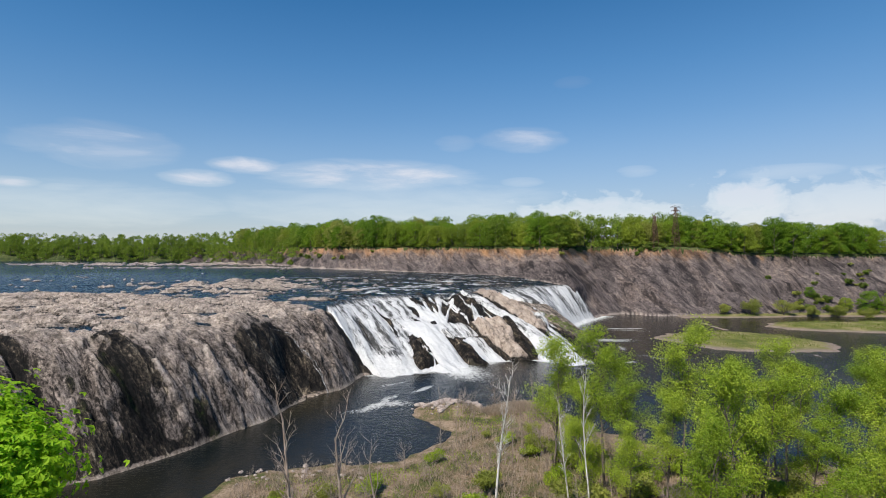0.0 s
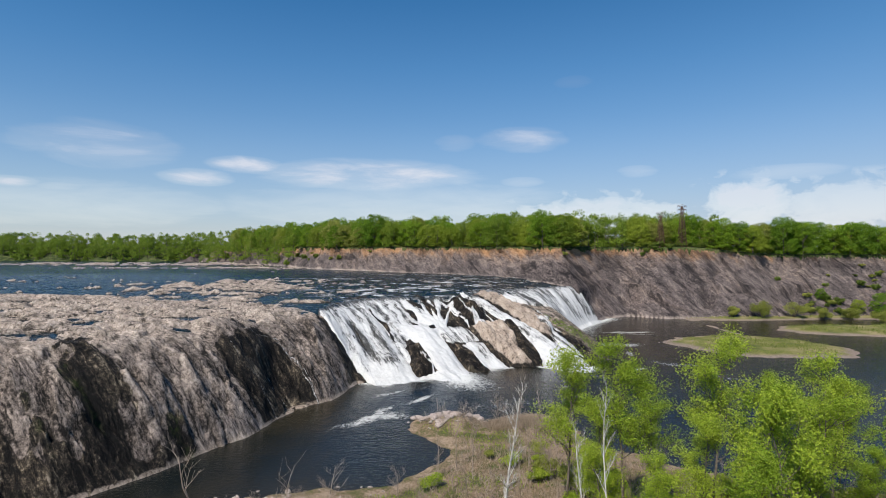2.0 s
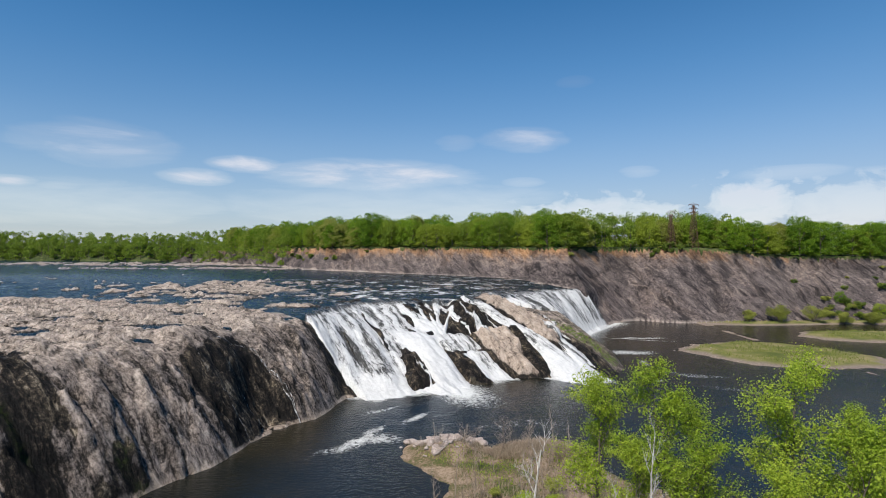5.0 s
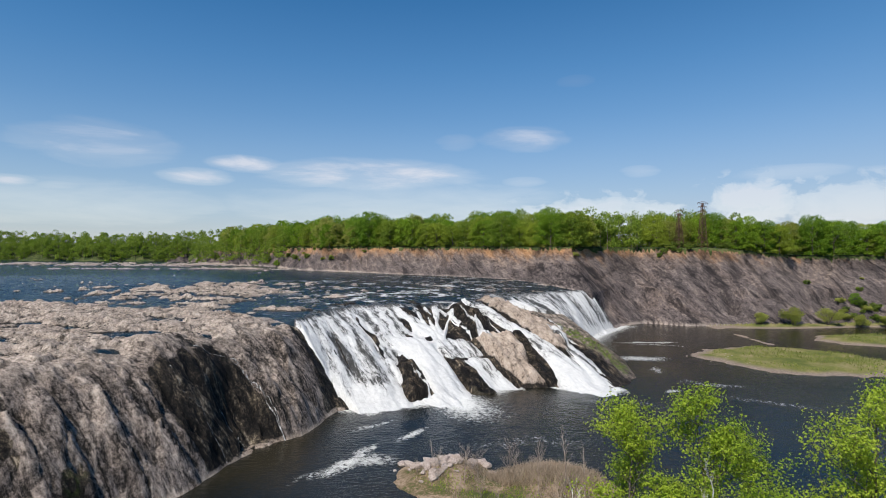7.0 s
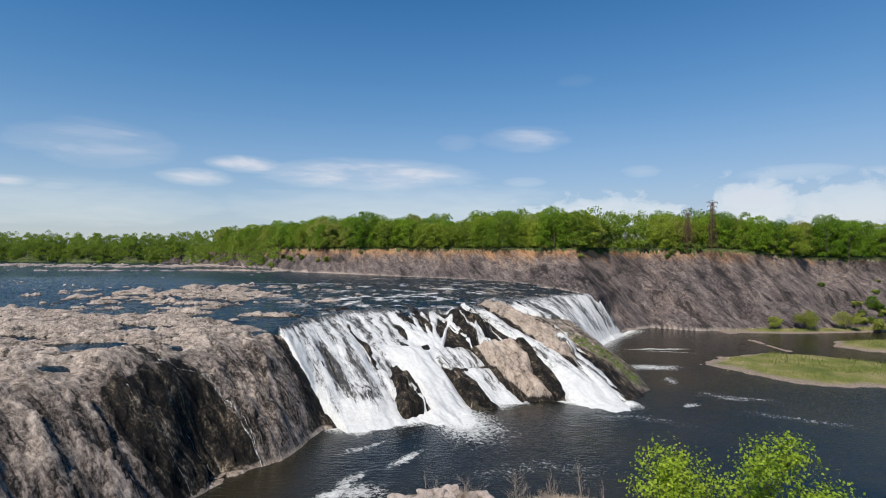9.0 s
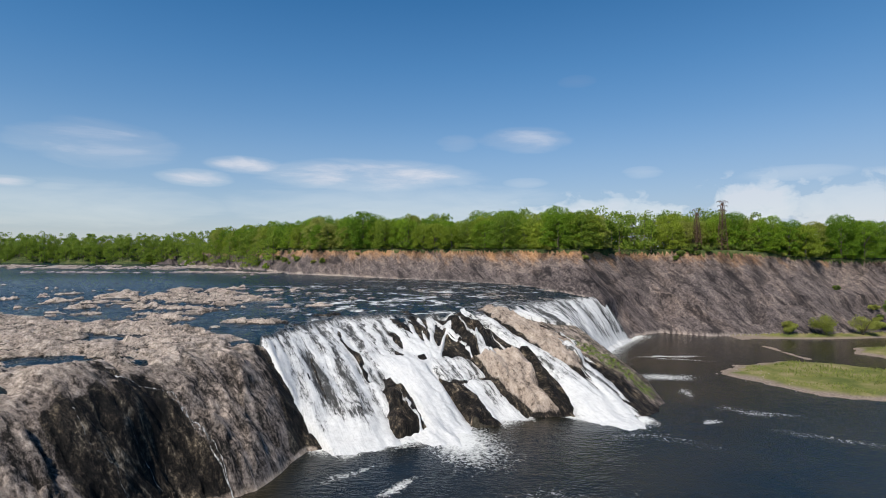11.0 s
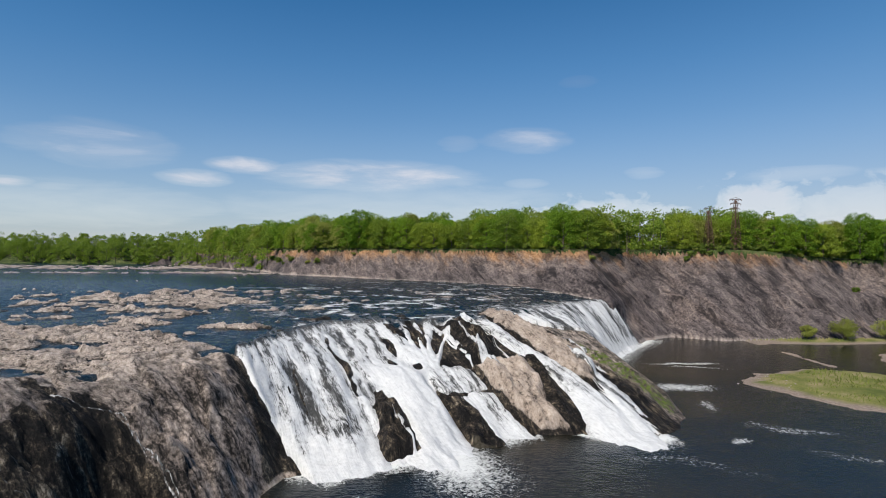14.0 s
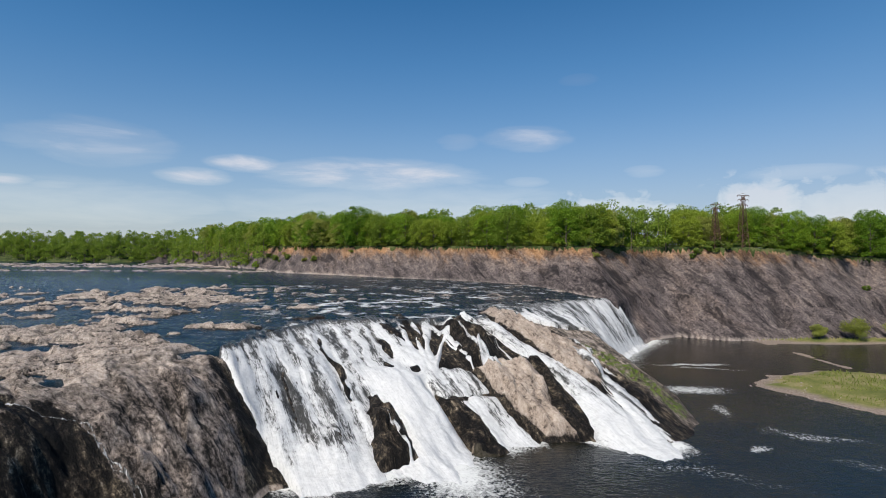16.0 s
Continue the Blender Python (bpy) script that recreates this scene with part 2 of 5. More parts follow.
def land(x, y):
    """Height of the ground, the kind of each place, its wetness with painted shade, and moss."""
    z0, u, a, b, ub, behind = bare_rock(x, y)
    ur = np.where(behind, np.minimum(u, ub), u)
    # ledge and river bed
    dry = (1 - sstep(a + 3 * vnoise(x * 0.1, y * 0.1, 7), 60, 74)) * (1 - sstep(y + 0.12 * (x + 90) + 12 * vnoise(x * 0.05, y * 0.08, 9), 222, 268))
    ea = 71.5 + 8.5 * np.clip(1 - ur, 0, 1) ** 1.4
    flat = np.where(a < ea, sstep(ur, 0.5, 1.2), sstep(ur, 0.75, 1.15))
    lumps = fbm(x * 0.075, y * 0.13, 5, 3)
    isl = 1.45 * np.exp(-((x + 122) / 52) ** 2 - ((y - 322) / 48) ** 4) + 0.8 * np.exp(-((x + 60) / 26) ** 2 - ((y - 262) / 16) ** 2) \
        + 1.3 * np.exp(-((x + 51) / 7) ** 2 - ((y - 302) / 4) ** 2) + 1.7 * np.exp(-((x + 230) / 130) ** 4 - ((y - 492 - 8 * vnoise(x * 0.02, y * 0.02, 24)) / 11) ** 2) \
        + 1.5 * np.exp(-((x + 330) / 200) ** 4 - ((y - 630) / 75) ** 4)
    plates, joint = facets(x / 5.5 + 0.5 * vnoise(x * 0.15, y * 0.15, 18), y / 6.5 + 0.5 * vnoise(x * 0.15, y * 0.15, 20), 201)
    small_, joint2 = facets(x / 1.9, y / 2.2, 211)
    bed = -1.25 + 2.0 * lumps + (1.0 * fbm(x * 0.22, y * 0.30, 4, 19) + 0.55 * plates) * (1 - 0.7 * sstep(y, 360, 420)) + 1.2 * isl + dry * (2.0 + 0.3 * lumps)
    bed = np.where(bed > 0, terrace(np.minimum(bed, 0.9 + 0.35 * bed), 0.55, 0.12) + 0.14 * fbm(x * 0.45, y * 0.6, 4, 13) + 0.22 * plates + 0.14 * small_
                   - 0.45 * (1 - sstep(joint, 0.0, 0.10)) - 0.12 * (1 - sstep(joint2, 0, 0.15)), bed)
    pool = blob(x, y, -73, 178, 7, 5, 0.3) + 0.9 * blob(x, y, -84, 205, 5, 9)
    bed = bed - 1.9 * pool * dry - 0.35 * sstep(1 - np.abs(fbm(x * 0.11, y * 0.11, 3, 17)) * 9, 0.0, 0.8) * dry
    z = z0 + flat * bed
    # the climb: ribs that run down the dip
    face = sstep(ur, -0.05, 0.12) * (1 - sstep(ur, 0.9, 1.2))
    leftface = 1 - sstep(a, ea - 2.5, ea + 2.0)
    e = a + 17 * np.clip(ur, 0, 1.1) * leftface
    warp = e + 1.6 * fbm(x * 0.08, y * 0.08, 3, 21)
    brow = 1 - 0.72 * sstep(ur, 0.5, 0.95) * leftface
    ribs = 1.0 * fbm(warp * 0.13, b * 0.05, 3, 31) + 0.45 * (1 - 2 * np.abs(fbm(warp * 0.25, b * 0.13, 3, 33))) + 0.22 * (1 - 2 * np.abs(vnoise(warp * 0.7, b * 0.12, 37))) + 0.2 * fbm(x * 0.7, y * 0.7, 2, 43)
    skew = b + 0.35 * e + 1.5 * fbm(x * 0.12, y * 0.12, 3, 46)
    big, bigseam = facets(warp / 5.2 + 0.25 * vnoise(x * 0.2, y * 0.2, 48), skew / 9.0, 171)
    mid, midseam = facets(warp / 2.0 + 0.3 * vnoise(x * 0.5, y * 0.5, 49), skew / 3.6, 181)
    fine_, fineseam = facets(warp / 0.95, skew / 1.9, 191)
    broken = 1.25 * big + 0.55 * mid + 0.2 * fine_ - 0.5 * (1 - sstep(bigseam, 0, 0.12)) - 0.22 * (1 - sstep(midseam, 0, 0.16))
    blocks = terrace(1.6 * fbm(x * 0.13 + 0.05 * z0, y * 0.13, 3, 45) + 0.25 * z0, 1.3, 0.16) - 1.6 * fbm(x * 0.13 + 0.05 * z0, y * 0.13, 3, 45) - 0.25 * z0
    z = z + face * brow * (ribs * (0.35 + 0.75 * leftface) + leftface * (0.45 * blocks + broken))
    lay = e + 2.4 * fbm(x * 0.05, y * 0.05, 3, 23) + 0.5 * fbm(x * 0.3, y * 0.3, 2, 25)
    slabs = 1.9 * ramped(lay / 7.7) + 0.85 * ramped(lay / 2.9 + 0.4 * vnoise(x * 0.06, y * 0.06, 27)) + 0.35 * ramped(lay / 1.6 + 0.5 * vnoise(x * 0.1, y * 0.1, 29))
    z = z + leftface * face * brow * (slabs - 1.4) * 0.55 * (0.75 + 0.7 * fbm(x * 0.04, y * 0.04, 2, 35))
    z = z + 0.7 * sstep(a, ea - 8, ea - 1.5) * leftface * face
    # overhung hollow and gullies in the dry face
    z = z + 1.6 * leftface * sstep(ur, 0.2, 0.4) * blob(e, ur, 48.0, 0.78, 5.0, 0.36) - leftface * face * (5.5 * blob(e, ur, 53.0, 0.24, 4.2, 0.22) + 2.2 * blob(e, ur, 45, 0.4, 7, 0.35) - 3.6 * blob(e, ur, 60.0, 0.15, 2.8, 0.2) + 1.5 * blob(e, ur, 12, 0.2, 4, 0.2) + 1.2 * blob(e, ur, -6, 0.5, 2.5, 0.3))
    nb = 0.8 * fbm(e * 0.35, b * 0.05, 4, 121) + 0.5 * fbm(x * 0.5, y * 0.5, 3, 123)
    bandtop = 1 - sstep(ur + 0.25 * nb, 0.85, 1.25)
    # dark bands of wet rock; the one at the hollow includes painted shade
    stain_shade = np.maximum.reduce([sstep(nb * 0.7 + 1.05 - np.abs(e - 49.5 - 1.5 * ur) / (9.0 - 2.5 * np.clip(ur, 0, 1.2)), 0.0, 0.35), sstep(nb + 1.0 - np.abs(e - 9.0 - 7.0 * ur) / (4.0 + 3.0 * (1 - ur)), 0.0, 0.5),
                               sstep(nb + 0.9 - np.abs(e + 6) / 4.0, 0.0, 0.5), 0.8 * sstep(nb + 0.9 - np.abs(e + 28) / 7, 0.0, 0.5)]) * bandtop
    stain_shade = np.maximum(stain_shade, sstep(a + 2.2 * nb, ea - 3.2, ea - 1.2) * (1 - sstep(ur, 0.85, 1.05)))
    stain_shade = np.maximum(stain_shade, 0.95 * sstep(0.42 - ur + 0.40 * nb - 0.012 * np.maximum(e - 2, 0), 0.0, 0.25) * (e < 23))
    # hollow under the overhang: its shade is painted in along with the wet
    stain_shade = stain_shade * (1 - 0.95 * blob(e + 0.8 * nb, ur, 48.0, 0.80, 4.2, 0.30)) + 0.9 * blob(e, ur, 52.5, 0.30, 5.0, 0.20)
    stain_shade = np.maximum(stain_shade, sstep(e + 1.5 * nb, 39, 42.5) * (1 - sstep(e + 0.8 * nb, 57, 59)) * (1 - sstep(ur + 0.2 * nb, 0.64, 0.78)))
    stain_shade = 1.3 * stain_shade * leftface
    pale = np.clip(1.3 - z / 1.2, 0, 1) * leftface * (z > -0.5)
    lift, light, green = boulders(a, b)
    z = z + lift * np.where(behind, sstep(ub, 0, 0.3), 1) * (ur < 1.3)
    fallzone = sstep(a, 70, 75) * (1 - sstep(ur, 1.1, 1.6))
    wet_shade = np.maximum(stain_shade, fallzone * (1 - light) * (1 - 0.45 * sstep(a, 172, 178)))
    low = 1 - sstep(z - river_level(x, y), 0.05, 0.4)
    wet_shade = np.maximum(wet_shade, sstep(ur, 1.0, 1.3) * low)
    wet_shade = np.clip(np.where(leftface > 0.5, wet_shade * (1 - 0.8 * pale), wet_shade), 0, 1.5)
    moss = np.clip(green * 1.7 - 0.2 + 0.8 * nb, 0, 1) * (ur < 0.75) * (a > 178) * behind * (z > 1.2) * (b > -206)
    moss = np.maximum(moss, 0.7 * np.clip(nb - 0.25, 0, 1) * stain_shade * (e < 30))
    onface = (1 - sstep(ur, 0.6, 0.9))
    tone = onface * (0.55 * big + 0.6 * mid) + (1 - onface) * (0.6 * plates + 0.45 * small_)
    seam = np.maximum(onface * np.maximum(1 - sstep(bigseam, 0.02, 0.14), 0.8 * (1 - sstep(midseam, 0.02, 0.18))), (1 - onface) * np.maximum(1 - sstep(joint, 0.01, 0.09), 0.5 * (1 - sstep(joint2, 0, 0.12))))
    z = np.maximum(z, -3)
    z = np.where((a > 215) & (area_distance(x, y, LOWCLIFF) > 0.5), -3, z)
    kind = np.where(ur > -0.06, 1, 0)
    # far cliff
    d = area_distance(x, y, [p for p in CLIFF] + BEHIND_CLIFF)
    run = line_distance(x, y, CLIFF)[1]
    gash = np.zeros(x.shape)
    cz, rise, over = np.full(x.shape, -50.0), np.zeros(x.shape), np.full(x.shape, 50.0)
    for outline, levels in ((LOWCLIFF, None), (HIGHCLIFF, HIGHBASE)):
        ds = area_distance(x, y, outline)
        base = 0.0 if levels is None else interp(line_distance(x, y, outline)[1], levels)
        along = 0.87 * x - 0.5 * y
        gully = 2.6 * fbm(along * 0.03 + ds * 0.012, ds * 0.004, 3, 51) + 0.7 * (1 - 2 * np.abs(vnoise(along * 0.07 + ds * 0.05, ds * 0.03, 53))) \
            + 0.22 * (1 - 2 * np.abs(vnoise(along * 0.25 + ds * 0.2, ds * 0.08, 57)))
        gully = gully + 5.0 * np.exp(-((x - 238) / 9) ** 2) + 2.5 * np.exp(-((along - 0.5 * ds + 40) / 5) ** 2)
        chunk, cleft = facets(along / 9.0 + ds / 13.0 + 0.3 * vnoise(x * 0.1, y * 0.1, 54), ds / 9.0 + 0.3 * vnoise(x * 0.1, y * 0.1, 55), 221)
        bits_, cleft2 = facets(along / 3.4 + ds / 5.0, ds / 4.0, 231)
        gully = gully + 1.0 * chunk + 0.45 * bits_ + 0.7 * (1 - sstep(cleft, 0, 0.12))
        for a0, d0, a1, d1, wide_, deep_ in GASHES:
            ex, ey = a1 - a0, d1 - d0
            tt = np.clip(((along - a0) * ex + (ds - d0) * ey) / (ex * ex + ey * ey), 0, 1)
            off = np.hypot(along - a0 - tt * ex, ds - d0 - tt * ey)
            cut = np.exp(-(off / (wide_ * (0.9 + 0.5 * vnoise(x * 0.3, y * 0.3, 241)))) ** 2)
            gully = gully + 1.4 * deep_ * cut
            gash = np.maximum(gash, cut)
        dd = ds - (gully + 0.8) * sstep(ds, 1, 12)
        rs = np.clip(dd / (0.80 * (46 - base)), 0, 1.0)
        prof = np.where(rs < 0.84, rs * 0.93, 0.781 + (rs - 0.84) / 0.16 * 0.219)
        sz = base + (46.9 - 5.6 * sstep(x, 170, 250) - base) * prof + sstep(ds, 30, 300) * 7 + 0.5 * fbm(x * 0.2, y * 0.2, 3, 59) * sstep(ds, 0, 5)
        sz = np.where(ds > 0, sz, -50)
        rise = np.where(sz > cz, rs, rise)
        over = np.where(sz > cz, sz - base + (0 if levels is None else 50 * (x > 78)), over)
        cz = np.maximum(cz, sz)
    oncliff = cz > z
    z = np.maximum(z, cz)
    kind = np.where(oncliff, np.where((rise < 0.985) & (run < 21.2), 2, 3), kind)
    # lower river banks
    dn = area_distance(x, y, [(-400, -900)] + SHORE + [(400, -900)]) + 3.2 * fbm(x * 0.13, y * 0.13, 4, 63)
    nz = np.clip(dn * 0.16, -3, 1.6) + 2.6 * sstep(dn, 12, 60) + 17 * (1 - sstep(y, 12, 62)) * sstep(dn, 0, 10)
    nz = nz + sstep(dn, -1, 8) * (0.5 * fbm(x * 0.15, y * 0.15, 4, 61)) + 1.9 * blob(x, y, 22, 149, 11, 5) + 1.6 * blob(x, y, 2, 153, 7, 6)
    near = (nz > z) & (y < 165)
    z = np.where(y < 165, np.maximum(z, nz), z)
    kind = np.where(near, 4, kind)
    for outline in (ISLAND, SPIT):
        di = area_distance(x, y, outline)
        iz = np.clip(di * 0.15 + 0.7 * fbm(x * 0.11, y * 0.16, 4, 71), -3, 1.5 + 0.3 * fbm(x * 0.06, y * 0.06, 3, 73))
        iz = np.where(di > -2.0, iz, -3)
        kind = np.where((iz > z) & (iz > -1), 5, kind)
        z = np.maximum(z, iz)
    bench = np.clip(1.5 - 0.22 * np.abs(d + 2), -3, 1.3) * sstep(x, 158, 188) + 0.1 * fbm(x * 0.1, y * 0.1, 2, 75)
    onbench = (bench > z) & (x > 156) & (run < 9)
    kind = np.where(onbench, 5, kind)
    z = np.where(onbench, bench, z)
    # on the cliff this layer is the gashes, darkened as shaded and wet rock
    wet_shade = np.where(kind == 2, gash, np.where(kind > 2, np.clip(1.2 - z / 0.5, 0, 1), wet_shade))
    tan = np.where(kind == 1, np.maximum(light * fallzone, 0.7 * pale), np.where((kind == 2) & (x < 180), np.clip(1.9 - over / 0.8 + fbm(x * 0.2, y * 0.2, 2, 77), 0, 1), 0))
    return z, kind, wet_shade, moss, tan, e, 30 * ur * (2.4 - 1.4 * leftface), tone, seam


# ribbons between the dark rocks: half width, then (down the current, across) along each
RIBBONS = [(1.9, (-242, 132), (-236.8, 130.2), (-219.8, 125.5), (-206, 122)), (1.1, (-242, 136), (-232, 134), (-220, 129), (-208, 126)),
           (2.0, (-242, 141), (-233.5, 139), (-222, 132.5), (-206, 126)), (1.2, (-234, 147), (-224, 141.6), (-211.9, 130.4), (-206, 127)),
           (1.3, (-246, 127), (-225, 121), (-206, 118))]


def falls_water(x, y):
    """Surface of the water on the climb and above it, with its foam."""
    z0, u, a, b, ub, behind = bare_rock(x, y)
    ur = np.where(behind, np.minimum(u, np.where(ub > 0.999, 9.0, ub)), u)
    wl = river_level(x, y)
    warp = a + 2.0 * fbm(x * 0.07, y * 0.07, 3, 81) + 0.7 * fbm(x * 0.3, y * 0.3, 3, 82)
    strand = 0.60 * fbm(warp * 0.26, b * 0.035, 3, 83) + 0.50 * vnoise(warp * 0.62, b * 0.040, 87) + 0.38 * vnoise(warp * 1.35, b * 0.07, 88) + 0.30 * fbm(x * 0.35, y * 0.35, 3, 89)
    bulk = 0.8 * fbm(warp * 0.22, b * 0.06, 3, 73) + 0.55 * fbm(x * 0.30, y * 0.30, 3, 74) + 0.14 * vnoise(warp * 1.0, b * 0.12, 75) + 0.16 * fbm(x * 1.1, y * 1.1, 2, 76)
    path2 = interp(b, [(-240, 158), (-222, 155.5), (-207, 154.5), (-195, 157.5), (-181, 157.5), (-163, 154)])
    wide2 = interp(b, [(-240, 4), (-222, 3.0), (-207, 3.2), (-195, 4.0), (-181, 4.6), (-165, 8.5)])
    fall2 = np.exp(-((a - path2) / wide2) ** 4)
    ea = 71.5 + 8.5 * np.clip(1 - ur, 0, 1) ** 1.4 + 0.8 * vnoise(x * 0.3, y * 0.3, 84)
    left = sstep(a, ea - 1.2, ea + 1.2) * (1 - sstep(a, 119 + 6 * sstep(ur, 0.3, 0.5), 123 + 7 * sstep(ur, 0.3, 0.5)))
    jet = np.exp(-((a - interp(b, [(-212, 112), (-200, 116), (-190, 115), (-175, 113), (-160, 111)])) / 6.5) ** 4) * (1 - sstep(ur, 0.36, 0.5))
    ribbon = np.exp(-((a - 130.5) / 7.0) ** 6) * (1 - sstep(ur, 0.24, 0.30))
    shelf = np.exp(-((a - 129) / 8.0) ** 6) * sstep(ur, 0.22, 0.30) * (1 - sstep(ur, 0.42, 0.5))
    sway = a + 0.9 * fbm(x * 0.22, y * 0.22, 3, 92)
    plume = np.zeros(x.shape)
    for w_, *way in RIBBONS:
        plume = np.maximum(plume, np.exp(-((sway - interp(b, way)) / (w_ * (1 + 0.35 * vnoise(x * 0.2, y * 0.2, 99)))) ** 4))
    plume = plume * sstep(ur, 0.36, 0.46)
    froth = blob(a + 2 * vnoise(x * 0.2, y * 0.2, 102), b + 2 * vnoise(x * 0.25, y * 0.25, 104), 125, -206, 6.5, 5.5)
    plume = np.maximum(plume, froth)
    small = np.exp(-((a - 171 - 0.37 * (-190 - b)) / 3.4) ** 4) * (1 - sstep(ur, 0.42, 0.5))
    crown = sstep(ur, 0.90, 1.0) * sstep(a, 70.5, 74)
    third = np.where(behind & (y > 290 + 6 * vnoise(x * 0.1, y * 0.1, 90)), sstep(ub, -0.3, -0.1), 0)
    cover = np.maximum.reduce([left, jet, fall2, ribbon, shelf, plume, small, crown, third])
    thick = 0.8 + 0.85 * bulk + 0.30 * strand + 0.5 * left * (1 - 0.6 * ur) + 1.6 * jet * sstep(ur, -0.05, 0.22) + 0.8 * fall2 + 0.5 * third - 0.35 * ribbon * (1 - jet) + 0.1 * small - 0.1 * plume * (1 - left)
    thick = thick + crown * np.where(behind, 0.3, 1.0)
    run = z0 + np.where(cover > 0.03, thick * cover - (1 - cover) * 1.8, -2.2)
    lift = boulders(a, b)[0]
    stripe = sstep(vnoise(warp * 0.75, b * 0.03, 85) + 0.5 * vnoise(warp * 1.9, b * 0.05, 86), 0.05, 0.40)
    over = np.maximum(sstep(a, 136, 139) * (1 - sstep(a, 149, 152)) * sstep(ur, 0.35, 0.45) * (1 - sstep(ur, 0.9, 1.0)), sstep(a, 103, 106) * (1 - sstep(a, 109, 111)) * (1 - sstep(ur, 0.2, 0.45)))
    over = np.maximum(over, np.exp(-((a - 171 - 0.37 * (-190 - b)) / 4.5) ** 4) * (1 - sstep(ur, 0.5, 0.6)))
    veil = over * stripe
    run = np.where(veil > 0.25, np.maximum(run, z0 + lift + 0.5 * veil), run)
    calm = sstep(y, 330, 440)
    chop = (0.08 + 0.30 * (1 - calm)) * fbm(x * 0.30, y * 0.7, 4, 91)
    river = wl + chop
    t = sstep(ur, 0.9, 1.08)
    z = run * (1 - t) + river * t
    on = sstep(ur, -0.35, -0.1) * (1 - sstep(ur + 0.30 * strand, 0.88, 1.10))
    # strand thins the foam and also paints the grey shadows between strands
    foam = on * np.clip(0.55 + 0.70 * strand + 0.20 * left + 0.50 * jet + 0.12 * third + 0.30 * fall2 + 0.3 * (1 - sstep(ur, 0.0, 0.18)) - 0.1 * shelf + 0.15 * small + 0.28 * plume, 0, 1.3)
    foam = foam - on * (0.55 * blob(warp, b, 86.5, -198, 2.6, 14, 0.1, 1.0) + 0.35 * blob(warp, b, 91, -188, 2.4, 7, 0.0, 1.0) + 0.3 * blob(warp, b, 99, -208, 1.6, 16, 0.07, 1.0)) * (1 - jet)
    foam = np.maximum(foam, np.maximum(0.8 * veil, 0.2 * on))
    foam = np.where(third > 0.5, foam, foam * (1 - 0.8 * sstep(ur, 0.85, 1.0)))
    rap = 0.6 * fbm(x * 0.10 + 0.5 * vnoise(x * 0.03, y * 0.05, 94), y * 0.13 + 0.6 * vnoise(x * 0.04, y * 0.06, 93), 3, 95) + 0.55 * fbm(x * 0.35, y * 0.5, 4, 98)
    rapid = np.clip(rap * 3.4 - 0.42, 0, 1) * (np.exp(-((y - 325) / 75) ** 2) * sstep(x, -110, -20) + 0.5 * np.exp(-((y - 265) / 22) ** 2) * sstep(x, -60, -30))
    rapid = np.maximum(rapid, np.exp(-((x + 68) / 22) ** 2 - ((y - 318 - 2 * vnoise(x * 0.2, y * 0.2, 96)) / 3.0) ** 2) * np.clip(0.3 + 2.2 * rap, 0, 0.9))
    rapid = np.maximum(rapid, np.exp(-((x + 60) / 40) ** 2 - ((y - 382 - 2 * vnoise(x * 0.2, y * 0.2, 97)) / 3.0) ** 2) * np.clip(0.2 + 2.2 * rap, 0, 0.8))
    brink = 0.75 * np.clip(strand * 1.3 + 0.15, 0, 1) * sstep(ur, 0.8, 0.95) * (1 - sstep(ur, 1.0, 1.35)) * sstep(a, 74, 80)
    foam = np.maximum(foam, np.maximum(rapid * t, brink * t))
    return z, foam, ur


